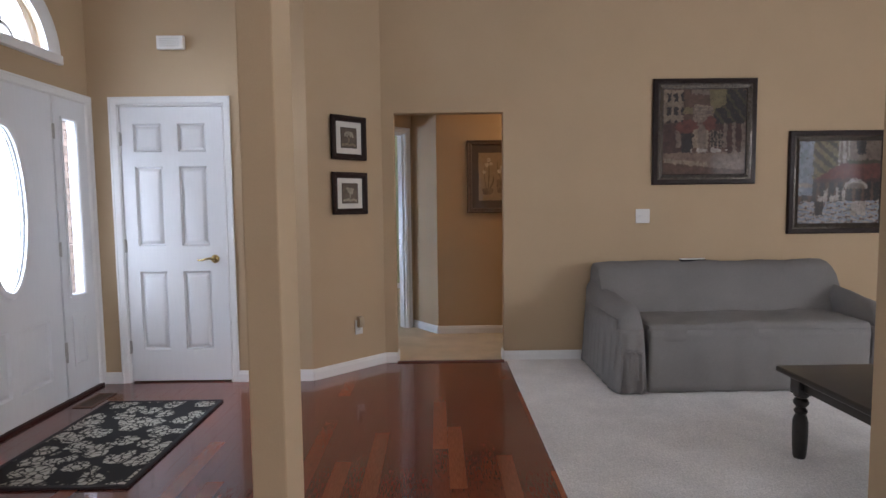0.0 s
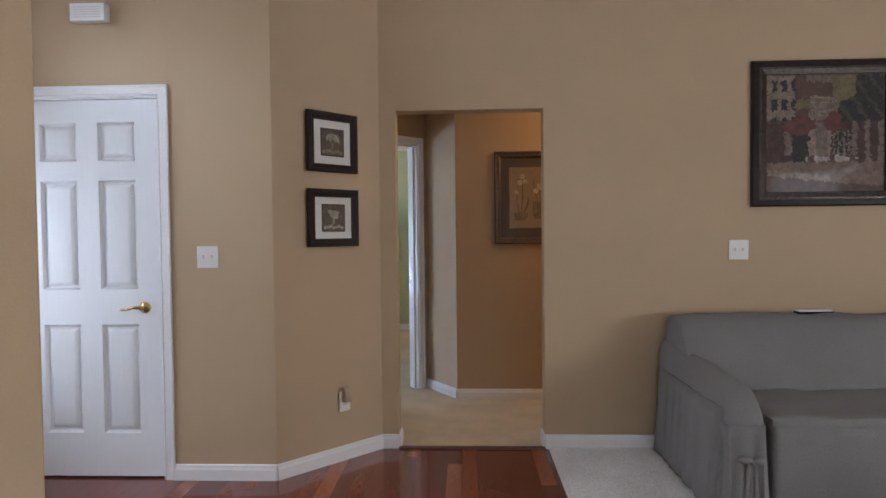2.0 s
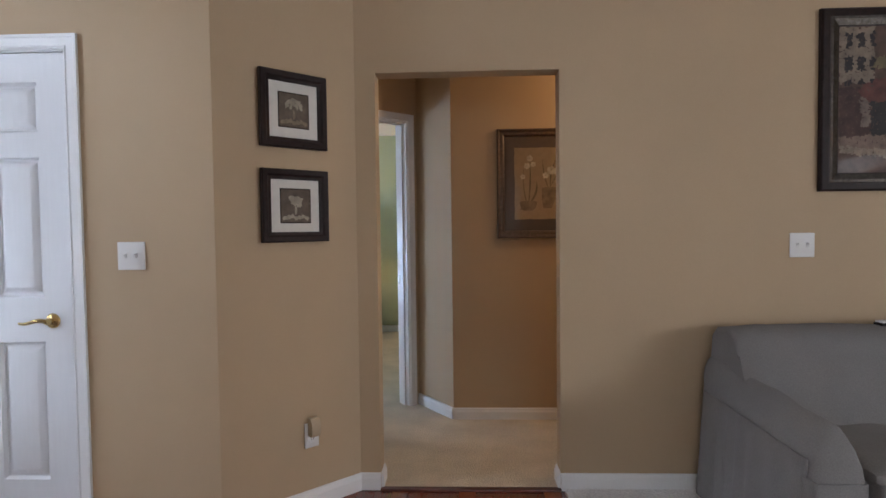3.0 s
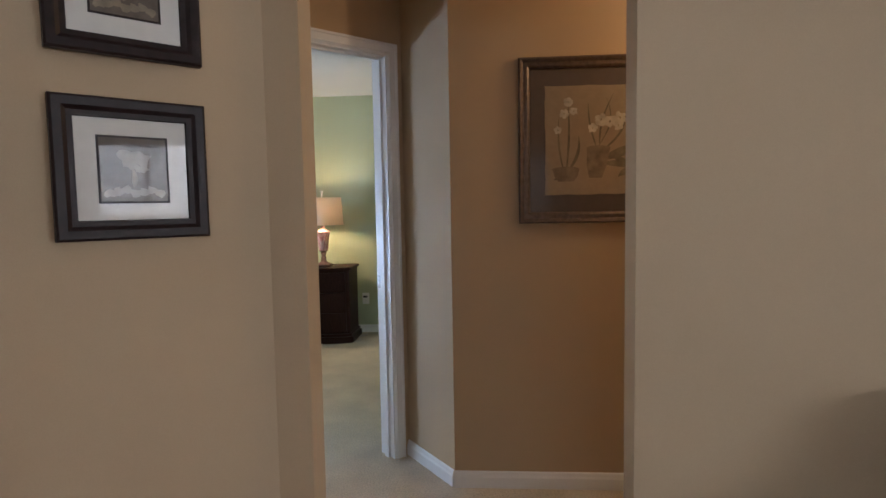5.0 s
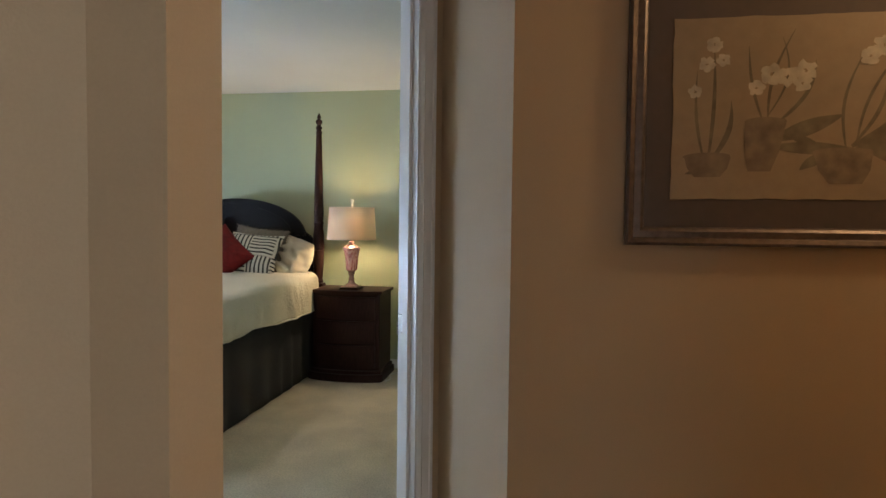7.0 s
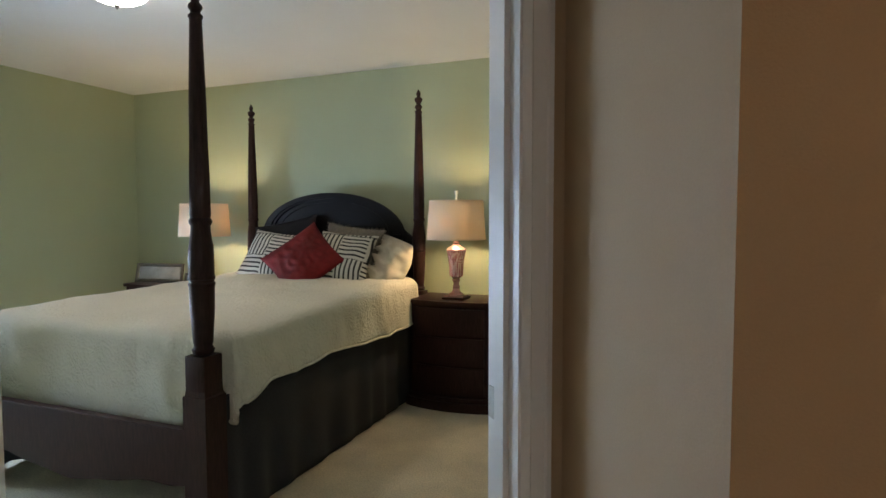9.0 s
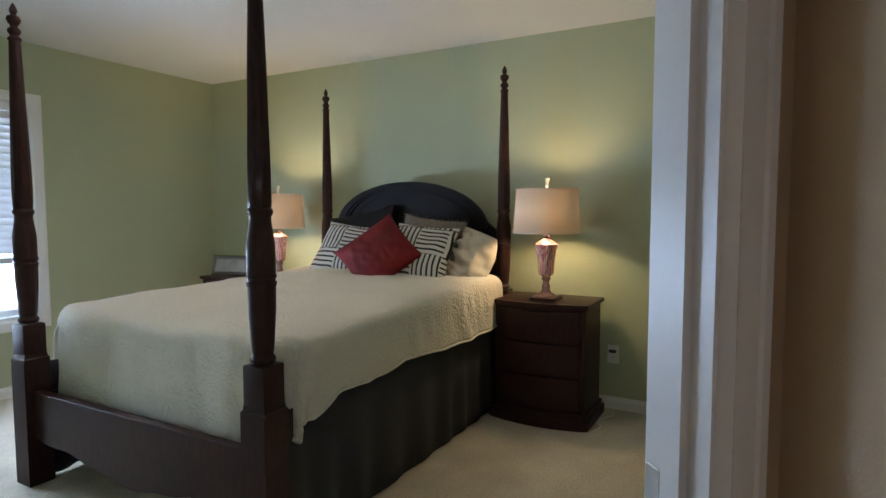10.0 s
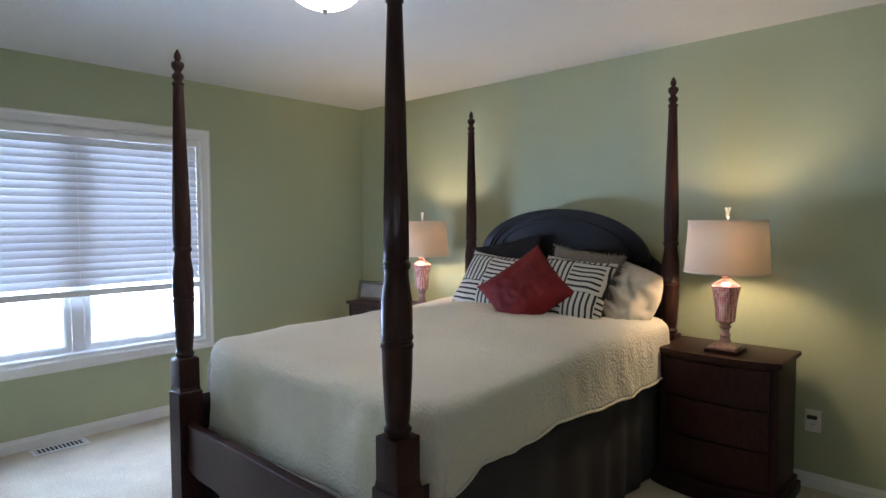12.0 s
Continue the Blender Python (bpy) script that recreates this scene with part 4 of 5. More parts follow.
for k, (cx, cz, w, hgt, lean) in enumerate(((-0.305, -0.125, 0.058, 0.055, 0.0), (-0.165, -0.035, 0.050, 0.135, 0.10), (0.02, -0.115, 0.070, 0.085, -0.1), (0.26, -0.11, 0.055, 0.085, 0.0))):
    bmP = bmesh.new()
    bmP.faces.new([bmP.verts.new((cx + px * w + pz * hgt * lean, y - 0.0009, cz + pz * hgt)) for px, pz in ((-1, 0.0), (1, 0.0), (0.86, -0.55), (0.55, -0.95), (-0.55, -0.95), (-0.86, -0.55))])
    blob(bmP, cx, cz, w * 1.02, 0.012, y - 0.0010, 14, 0.06, k)
    part("painted_pot", bmP, POTS, t, smooth=None)
for k, (fx, fz, fr) in enumerate(((-0.295, 0.165, 0.012), (-0.312, 0.115, 0.012), (-0.272, 0.125, 0.010), (-0.34, 0.045, 0.010), (-0.19, 0.052, 0.012), (-0.155, 0.085, 0.016), (-0.118, 0.078, 0.015), (-0.075, 0.092, 0.016), (-0.08, 0.062, 0.013),
                                  (0.075, 0.125, 0.014), (0.105, 0.15, 0.015), (0.14, 0.165, 0.016), (0.18, 0.185, 0.016), (0.16, 0.10, 0.018), (0.215, 0.13, 0.018), (0.255, 0.075, 0.016), (0.24, 0.165, 0.014), (0.29, 0.12, 0.015), (0.33, 0.09, 0.013),
                                  (0.18, -0.095, 0.016), (0.225, -0.115, 0.016), (0.20, -0.13, 0.013))):
    for j in range(5):
        a = 2 * math.pi * j / 5 + k
        blob(bmF, fx + fr * math.cos(a), fz + fr * math.sin(a), fr * 0.85, fr * 0.8, y - 0.0012 - 0.00003 * j, 8, 0.3, k * 7 + j)
part("painted_leaves", bmL, LEAFY, t, smooth=None)
part("painted_blossom", bmF, PETAL, t, smooth=None)

# two street scenes over the sofa
CAN = tint("canvas_dark_red_brown", (0.055, 0.026, 0.022), coat=0.1)
BRK = tint("canvas_brick_red", (0.105, 0.034, 0.028), coat=0.1)
STO = tint("canvas_stone", (0.145, 0.108, 0.085), coat=0.1)
WIN = tint("canvas_dark_window", (0.022, 0.018, 0.018), coat=0.1)
TRE = tint("canvas_foliage", (0.048, 0.040, 0.024), coat=0.1)
PAV = tint("canvas_pavement", (0.15, 0.10, 0.075), coat=0.1)
SKYC = tint("canvas_sky_blue", (0.20, 0.22, 0.26), coat=0.1)
WHT = tint("canvas_white", (0.29, 0.25, 0.225), coat=0.1)
ART = ((0, -0.001), (0, -0.020), (0.10, -0.028), (0.42, -0.030), (0.55, -0.024), (1.0, -0.016), (1.0, -0.008))


OLI = tint("canvas_olive_light", (0.145, 0.115, 0.06), coat=0.1)
TAN_C = tint("canvas_warm_tan", (0.205, 0.155, 0.115), coat=0.1)
BRN = tint("canvas_brown", (0.085, 0.048, 0.036), coat=0.1)


def street(u, v):
    """The tone of the red-brown street scene at (u, v), both from 0 to 1, v upwards."""
    if v < 0.25:
        d = v + 0.10 * u
        return BRN if d < 0.09 else TAN_C if 0.13 < d < 0.185 and u < 0.55 else BRN if d < 0.13 else PAV
    if v < 0.30 and 0.34 < u < 0.78:
        return WHT if int(u * 17) % 3 else BRN
    if u < 0.24 and v > 0.62:
        return WIN if (u * 11.5) % 1 > 0.42 and (v * 6.2) % 1 > 0.40 else TAN_C
    if (u - 0.28) ** 2 / 0.020 + (v - 0.57) ** 2 / 0.007 < 1 or (u - 0.57) ** 2 / 0.006 + (v - 0.60) ** 2 / 0.007 < 1:
        return BRK
    if 0.36 < u < 0.60 and 0.62 < v < 0.82:
        return STO if (v * 26) % 1 > 0.3 else TAN_C
    if v > 0.60:
        if 0.56 < u < 0.76 and v > 0.74 + 0.5 * (u - 0.56):
            return OLI
        if u > 0.62:
            return WIN if (u * 7 + v * 5) % 1 > 0.3 else TRE
        return STO if v > 0.95 and u > 0.34 else OLI if 0.72 < v < 0.80 else BRN
    if 0.57 < u < 0.74 and 0.31 < v < 0.52:
        return STO if ((u - 0.57) * 24) % 1 < 0.28 or ((v - 0.31) * 24) % 1 < 0.25 else WIN
    if 0.36 < u < 0.55:
        return TAN_C if 0.42 > u or 0.52 < u else STO
    if 0.22 < u < 0.36:
        return WIN
    if u > 0.74:
        return STO if (u * 9) % 1 > 0.62 else CAN
    return STO if 0.15 < u < 0.21 and v > 0.32 else CAN


def cafe(u, v):
    """The tone of the pavement cafe scene."""
    if u < 0.17 and v > 0.34:
        return WHT if 0.44 < v < 0.485 else SKYC
    if v < 0.27:
        if 0.20 < u < 0.31 and v > 0.10:
            return WIN
        if 0.66 < u < 0.84 and v > 0.10:
            return WHT
        return WHT if (u * 4.3 + v * 21) % 1 > 0.66 else BRN if (u * 3.1 - v * 13) % 1 > 0.80 else SKYC
    if (u - 0.71) ** 2 / 0.020 + (v - 0.42) ** 2 / 0.016 < 1 and v > 0.42:
        return WHT if (u - 0.71) ** 2 / 0.015 + (v - 0.40) ** 2 / 0.009 > 1 else STO
    edge = 0.53 + 0.55 * max(0.0, min(u, 0.52) - 0.16)
    if 0.16 < u and 0.50 < v < edge:
        return BRK if v > 0.54 else CAN
    if v <= 0.50:
        return WHT if any(abs(u - c) < w and v < h for c, w, h in ((0.34, 0.022, 0.42), (0.44, 0.05, 0.34), (0.48, 0.02, 0.44), (0.56, 0.018, 0.42), (0.28, 0.04, 0.33))) else WIN if (u * 9) % 1 > 0.35 else BRN
    if u < 0.48:
        return OLI if (u * 6 + v * 7) % 1 > 0.45 else TRE
    if 0.70 < u < 0.82 and v > 0.84:
        return WIN
    if v < 0.77 and u > 0.60:
        return TRE
    return WHT if u < 0.62 and (u * 14) % 1 > 0.4 else STO


def brush(t, tone, seed, n=72, half=0.332):
    """Short overlapping strokes over a canvas, one joined mesh to each tone."""
    r = random.Random(seed)
    by = {}
    for k in range(n * n):
        i, j = k % n, k // n
        u, v = (i + r.uniform(-0.2, 1.2)) / n, (j + r.uniform(-0.2, 1.2)) / n
        w = 0.012
        m = tone(min(0.999, max(0, u + w * noise.noise(Vector((u * 14, v * 14, seed))))), min(0.999, max(0, v + w * noise.noise(Vector((u * 14, v * 14, seed + 9))))))
        if m not in by:
            by[m] = bmesh.new()
        bm = by[m]
        a, b, q = r.uniform(0.007, 0.013), r.uniform(0.0048, 0.0078), r.choice((0.0, 1.57, 1.57, r.uniform(0, 3.1)))
        c, d = math.cos(q), math.sin(q)
        x, z = half * (2 * u - 1), half * (2 * v - 1)
        y = -0.0122 - 0.0000004 * k
        bm.faces.new([bm.verts.new((x + px * a * c - pz * b * d, y, z + px * a * d + pz * b * c)) for px, pz in ((-1, -0.6), (0.8, -1), (1, 0.7), (-0.7, 1))])
    for m, bm in by.items():
        tagged(part("brushwork", bm, m, t, smooth=None), kind="stuff")


AW, AH = 0.846, 0.852
t = picture("street_scene_painting", (2.014 + AW / 2, 5.325, 1.874), 0, AW, AH, 0.085, ART, FRAMEB,
            "dark framed red-brown street scene with a silver inner lip", lip=(0.40, 0.55, -0.026, PEWTER))
part("canvas", boxed(-0.345, -0.012, -0.345, 0.345, -0.0085, 0.345), BRN, t, smooth=None)
brush(t, street, 3)

BW, BH = 0.846, 0.84
t = picture("cafe_scene_painting", (3.135 + BW / 2, 5.325, 1.453), 0, BW, BH, 0.085, ART, FRAMEB,
            "dark framed pavement cafe scene with a silver inner lip", lip=(0.40, 0.55, -0.026, PEWTER))
part("canvas", boxed(-0.345, -0.012, -0.345, 0.345, -0.0085, 0.345), BRN, t, smooth=None)
brush(t, cafe, 8)

# ---------------------------------------------------------------- living room furniture


def crumple(bm, amount, scale, seed=0.0):
    bm.normal_update()
    for v in bm.verts:
        v.co += v.normal * amount * noise.noise(v.co * scale + Vector((seed, 0, 0)))


def cushion_block(x0, y0, z0, x1, y1, z1, bevel, cuts=10, amount=0.006, seed=0.0):
    bm = boxed(x0, y0, z0, x1, y1, z1, bevel, 4)
    big = [e for e in bm.edges if e.calc_length() > 0.12]
    bmesh.ops.subdivide_edges(bm, edges=big, cuts=cuts, use_grid_fill=True)
    crumple(bm, amount, 7.0, seed)
    crumple(bm, amount * 0.5, 22.0, seed + 5)
    return bm


sofa = thing("sofa", (1.47, 5.30, 0.012), "grey slipcovered three-seat sofa with tied corner skirts", "sofa")
SL = 1.92
bm = prism([(-0.01, 0.30), (-0.01, 0.77), (-0.05, 0.812), (-0.12, 0.826), (-0.20, 0.818), (-0.262, 0.782), (-0.295, 0.72), (-0.36, 0.60), (-0.43, 0.49), (-0.46, 0.40), (-0.46, 0.30)],
           "x", 0.035, SL - 0.035, bevel=0.035, seg=3)
bmesh.ops.subdivide_edges(bm, edges=[e for e in bm.edges if e.calc_length() > 0.3], cuts=44, use_grid_fill=True)
bmesh.ops.triangulate(bm, faces=[f for f in bm.faces if len(f.verts) > 4])
crumple(bm, 0.012, 5.0, 1)
crumple(bm, 0.007, 14.0, 6)
part("backrest", bm, SLIP, sofa, smooth=60)
part("seat", cushion_block(0.192, -0.90, 0.34, SL - 0.192, -0.22, 0.474, 0.050, 14, 0.020, 2), SLIP, sofa)
CREST = ((-0.02, 0.668, 0.05), (-0.12, 0.668, 0.055), (-0.25, 0.655, 0.065), (-0.40, 0.638, 0.08), (-0.55, 0.622, 0.10), (-0.70, 0.606, 0.115), (-0.80, 0.590, 0.125),
         (-0.85, 0.560, 0.128), (-0.885, 0.510, 0.13), (-0.90, 0.455, 0.13), (-0.905, 0.40, 0.13))
for k, (x0, way) in enumerate(((0.0, 1), (SL, -1))):
    # rolled arm: the crest leans inwards and drops towards the front; (depth, height, crest offset)
    bm = bmesh.new()
    rings = []
    for yy, h, cx in CREST:
        sec = [(0.0, 0.03), (0.0, 0.20), (0.001, h - 0.15), (0.004, h - 0.10), (cx * 0.18, h - 0.06), (cx * 0.45, h - 0.025), (cx * 0.75, h - 0.006), (cx, h), (cx + 0.02, h - 0.006),
               (cx + 0.035, h - 0.03), (max(cx + 0.04, 0.155), h - 0.08), (0.165, h - 0.16), (0.168, 0.03)]
        rings.append([bm.verts.new((x0 + way * px, yy, pz)) for px, pz in sec])
    for ra, rb in zip(rings, rings[1:]):
        for i in range(len(ra) - 1):
            bm.faces.new((ra[i], ra[i + 1], rb[i + 1], rb[i]))
    bm.faces.new(rings[0])
    bm.faces.new(rings[-1])
    bmesh.ops.subdivide_edges(bm, edges=[e for e in bm.edges if e.calc_length() > 0.08], cuts=2, use_grid_fill=True)
    bmesh.ops.triangulate(bm, faces=[f for f in bm.faces if len(f.verts) > 4])
    crumple(bm, 0.012, 6, 3 + k)
    crumple(bm, 0.006, 17, 9 + k)
    part("arm", bm, SLIP, sofa, smooth=60)


def hanging(bm, path, top, low, waves, depth, seed=0, rows=9, drop=0.0):
    """Cloth that hangs from a plan path, with folds that grow towards the hem."""
    pts = [Vector(p) for p in path]
    total = sum((b - a).length for a, b in zip(pts, pts[1:]))
    n = max(24, int(total / 0.016))
    cols = []
    for i in range(n + 1):
        s = total * i / n
        for a, b in zip(pts, pts[1:]):
            q = (b - a).length
            if s <= q + 1e-9:
                break
            s -= q
        d = (b - a).normalized()
        at, nn = a + d * min(s, q), Vector((d.y, -d.x))
        u = i / n
        col = []
        for j in range(rows + 1):
            v = j / rows
            fold = math.sin(u * waves * 6.283 + 1.7 * math.sin(u * 9 + seed)) + 0.6 * noise.noise(Vector((u * total * 9, v * 2, seed)))
            o = nn * (depth * (0.15 + 0.85 * v) * fold + drop * v)
            col.append(bm.verts.new((at.x + o.x, at.y + o.y, top + (low - top) * v + (0.006 * fold * v if j == rows else 0))))
        cols.append(col)
    for a, b in zip(cols, cols[1:]):
        for j in range(rows):
            bm.faces.new((a[j], b[j], b[j + 1], a[j + 1]))
    return bm


def cloth(name, bm, m, parent, label="", th=0.006):
    ob = part(name, bm, m, parent, label, 60)
    sol = ob.modifiers.new("thickness", "SOLIDIFY")
    sol.thickness = th
    return ob


cloth("front_skirt", hanging(bmesh.new(), [(0.205, -0.80), (0.21, -0.905), (SL - 0.21, -0.905), (SL - 0.205, -0.80)], 0.43, 0.006, 5, 0.010, 2), SLIP, sofa)
cloth("side_skirt", hanging(bmesh.new(), [(-0.004, -0.03), (-0.004, -0.86)], 0.50, 0.006, 7, 0.011, 3, drop=0.03), SLIP, sofa)
cloth("side_skirt", hanging(bmesh.new(), [(SL + 0.004, -0.86), (SL + 0.004, -0.03)], 0.50, 0.006, 7, 0.011, 4, drop=0.03), SLIP, sofa)
for x0, x1, sd in ((-0.01, 0.20, 5), (SL - 0.20, SL + 0.01, 6)):
    cloth("corner_pleat", hanging(bmesh.new(), [(x0, -0.84), (x0 + 0.012, -0.912), (x1 - 0.035, -0.915), (x1 - 0.022, -0.84)], 0.44, 0.004, 5, 0.018, sd, drop=0.012), SLIP, sofa, "gathered corner pleat")
    c = (x0 + x1) / 2
    bm = bmesh.new()
    for px, pz, rx, rz in ((-0.03, 0.012, 0.032, 0.014), (0.03, 0.008, 0.032, 0.014), (0.0, 0.0, 0.012, 0.012)):
        lathe([(0.001, -rx), (rz, -rx * 0.5), (rz * 1.1, 0), (rz, rx * 0.5), (0.001, rx)], 10, bm, (0, 0, 0))
        bm.verts.ensure_lookup_table()
        vs = bm.verts[-50:]
        bmesh.ops.rotate(bm, verts=vs, matrix=Matrix.Rotation(radians(90 if px else 0), 3, "Y"))
        bmesh.ops.translate(bm, verts=vs, vec=(c + px, -0.935, 0.285 + pz))
    for s in (-1, 1):
        prism([(c + s * 0.008, 0.28), (c + s * 0.02, 0.28), (c + s * 0.034, 0.10), (c + s * 0.016, 0.10)], "y", -0.938, -0.933, bm)
    part("tie_bow", bm, SLIP, sofa)

book = thing("remote_control", (2.30, 5.18, 0.832), "black remote control with a pale edge on the sofa back", "remote control", turn=4)
part("body", boxed(-0.10, -0.028, 0.0, 0.10, 0.028, 0.014, 0.005), BLACKC, book)
part("face_plate", boxed(-0.095, -0.024, 0.014, 0.095, 0.024, 0.022, 0.003), PLATE, book, "pale plastic face")

table = thing("coffee_table", (1.98, 2.495, 0.012), "black wooden coffee table with turned legs", "table")
TW, TD, TH = 1.20, 0.97, 0.452
part("tabletop", boxed(0, 0, TH - 0.03, TW, TD, TH, 0.010, 3), BLACKWOOD, table)
bm = boxed(0.075, 0.075, TH - 0.105, TW - 0.075, 0.095, TH - 0.03, 0.003, 1)
box(bm, 0.075, TD - 0.095, TH - 0.105, TW - 0.075, TD - 0.075, TH - 0.03, 0.003, 1)
box(bm, 0.075, 0.095, TH - 0.105, 0.095, TD - 0.095, TH - 0.03, 0.003, 1)
box(bm, TW - 0.095, 0.095, TH - 0.105, TW - 0.075, TD - 0.095, TH - 0.03, 0.003, 1)
part("apron", bm, BLACKWOOD, table, smooth=None)
LEG = [(0.026, 0), (0.030, 0.012), (0.034, 0.06), (0.036, 0.13), (0.035, 0.19), (0.028, 0.215), (0.022, 0.225), (0.030, 0.235), (0.031, 0.245), (0.022, 0.255),
       (0.020, 0.262), (0.032, 0.274), (0.036, 0.288), (0.030, 0.302), (0.022, 0.308), (0.034, 0.318), (0.034, 0.326)]
me = None
for x, y in ((0.085, 0.085), (TW - 0.085, 0.085), (0.085, TD - 0.085), (TW - 0.085, TD - 0.085)):
    if me is None:
        bm = lathe(LEG, 20)
        box(bm, -0.036, -0.036, 0.326, 0.036, 0.036, TH - 0.031, 0.003, 1)
        me = mesh_of("leg", bm, BLACKWOOD, 40)
    leg = new("leg", me)
    leg.parent = table
    leg.matrix_local = pose(x, y, 0)

# ---------------------------------------------------------------- bedroom: the bed
BX0, BX1, BY0, BY1 = -2.998, -1.502, 7.354, 9.481      # post centres
BC = (BX0 + BX1) / 2
bed = thing("four_poster_bed", (BC, BY0, 0.008), "dark mahogany four-poster bed with turned posts, made up", "bed")
HWB = (BX1 - BX0) / 2
POST = [(0.036, 0.758), (0.040, 0.764), (0.043, 0.775), (0.036, 0.785), (0.034, 0.793), (0.037, 0.80), (0.041, 0.86), (0.0455, 0.94), (0.047, 1.02),
        (0.050, 1.024), (0.050, 1.034), (0.046, 1.038), (0.046, 1.046), (0.050, 1.050), (0.050, 1.058), (0.047, 1.062), (0.0475, 1.12), (0.0465, 1.165), (0.041, 1.20), (0.0365, 1.235), (0.036, 1.255),
        (0.041, 1.262), (0.043, 1.270), (0.041, 1.278), (0.037, 1.284), (0.039, 1.30), (0.0405, 1.36), (0.0395, 1.45), (0.036, 1.58), (0.032, 1.72), (0.028, 1.86), (0.0245, 1.98), (0.023, 2.035),
        (0.027, 2.040), (0.027, 2.048), (0.020, 2.054), (0.018, 2.062), (0.025, 2.072), (0.027, 2.080), (0.024, 2.088), (0.016, 2.096), (0.015, 2.104), (0.024, 2.116), (0.029, 2.130),
        (0.026, 2.142), (0.013, 2.150), (0.011, 2.156), (0.016, 2.164), (0.015, 2.178), (0.008, 2.194), (0.002, 2.204)]
bm = lathe(POST, 32, flute=(1.30, 1.60, 8, 0.10))
W1, W2 = 0.049, 0.056
box(bm, -W1, -W1, 0.615, W1, W1, 0.755, 0.008, 2)
prism([(-W2, -W2), (W2, -W2), (W2, W2), (-W2, W2)], "z", 0.0, 0.60, bm, 0.006, 1)
lo_ = [[bm.verts.new((sx * w, sy * w, z)) for sx, sy in ((-1, -1), (1, -1), (1, 1), (-1, 1))] for w, z in ((W2 - 0.006, 0.60), (W1 - 0.002, 0.622))]
for i in range(4):
    bm.faces.new((lo_[0][i], lo_[0][(i + 1) % 4], lo_[1][(i + 1) % 4], lo_[1][i]))
me_post = mesh_of("post", bm, DARKWOOD, 40)
for x, y in ((-HWB, 0), (HWB, 0), (-HWB, BY1 - BY0), (HWB - 0.014, BY1 - BY0)):
    p_ = new("post", me_post)
    p_.parent = bed
    p_.matrix_local = pose(x, y, 0)

# footboard rail with a shaped lower edge
pts = [(-HWB + 0.05, 0.445), (HWB - 0.05, 0.445)]
for i in range(25):
    u = 1 - 2 * i / 24
    z = 0.175 + 0.055 * (abs(u) ** 3) - 0.03 * math.exp(-(u * 5) ** 2) + 0.028 * math.exp(-((abs(u) - 0.62) * 7) ** 2)
    pts.append((u * (HWB - 0.05), z))
part("footboard", prism(pts, "y", -0.022, 0.022, bevel=0.004, seg=1), DARKWOOD, bed)
for s in (-1, 1):
    part("side_rail", boxed(s * (HWB - 0.03) - 0.016, 0.05, 0.24, s * (HWB - 0.03) + 0.016, BY1 - BY0 - 0.05, 0.42, 0.004, 1), DARKWOOD, bed, smooth=None)

# arched headboard: panel, rim moulding and shoulders
HY = BY1 - BY0


def arch_pts(hw, z0, rise, n=36):
    return [(hw * math.cos(math.pi * i / n), z0 + rise * math.sin(math.pi * i / n)) for i in range(n + 1)]


head = part("headboard", prism([(-HWB + 0.04, 0.40), (HWB - 0.04, 0.40), (HWB - 0.04, 1.12), (HWB - 0.09, 1.16)] + arch_pts(0.61, 1.165, 0.295)[1:-1] + [(-HWB + 0.09, 1.16), (-HWB + 0.04, 1.12)],
                        "y", HY - 0.012, HY + 0.022, bevel=0.004, seg=1), HEADWOOD, bed, "near-black arched headboard panel")
bm = bmesh.new()
for r0, r1, ya in ((1.0, 0.90, 0.036), (0.90, 0.86, 0.026), (0.80, 0.77, 0.019)):
    out_, in_ = arch_pts(0.622 * r0, 1.16, 0.316 * r0), arch_pts(0.622 * r1, 1.16, 0.316 * r1)
    prism(out_ + in_[::-1], "y", HY - ya, HY - 0.010, bm, 0.004, 2)
part("headboard_moulding", bm, HEADWOOD, head)
part("mattress", cushion_block(-0.70, 0.12, 0.42, 0.70, HY - 0.05, 0.80, 0.06, 6, 0.004, 8), MATW, bed)

# black skirt between mattress and carpet
for s in (-1, 1):
    path = [(s * (HWB + 0.004), HY - 0.06), (s * (HWB + 0.004), 0.066)]
    cloth("bed_skirt", hanging(bmesh.new(), path if s < 0 else path[::-1], 0.56, 0.012, 9, 0.012, 11 + s, drop=0.004), SKIRT, bed, "black gathered bed skirt")

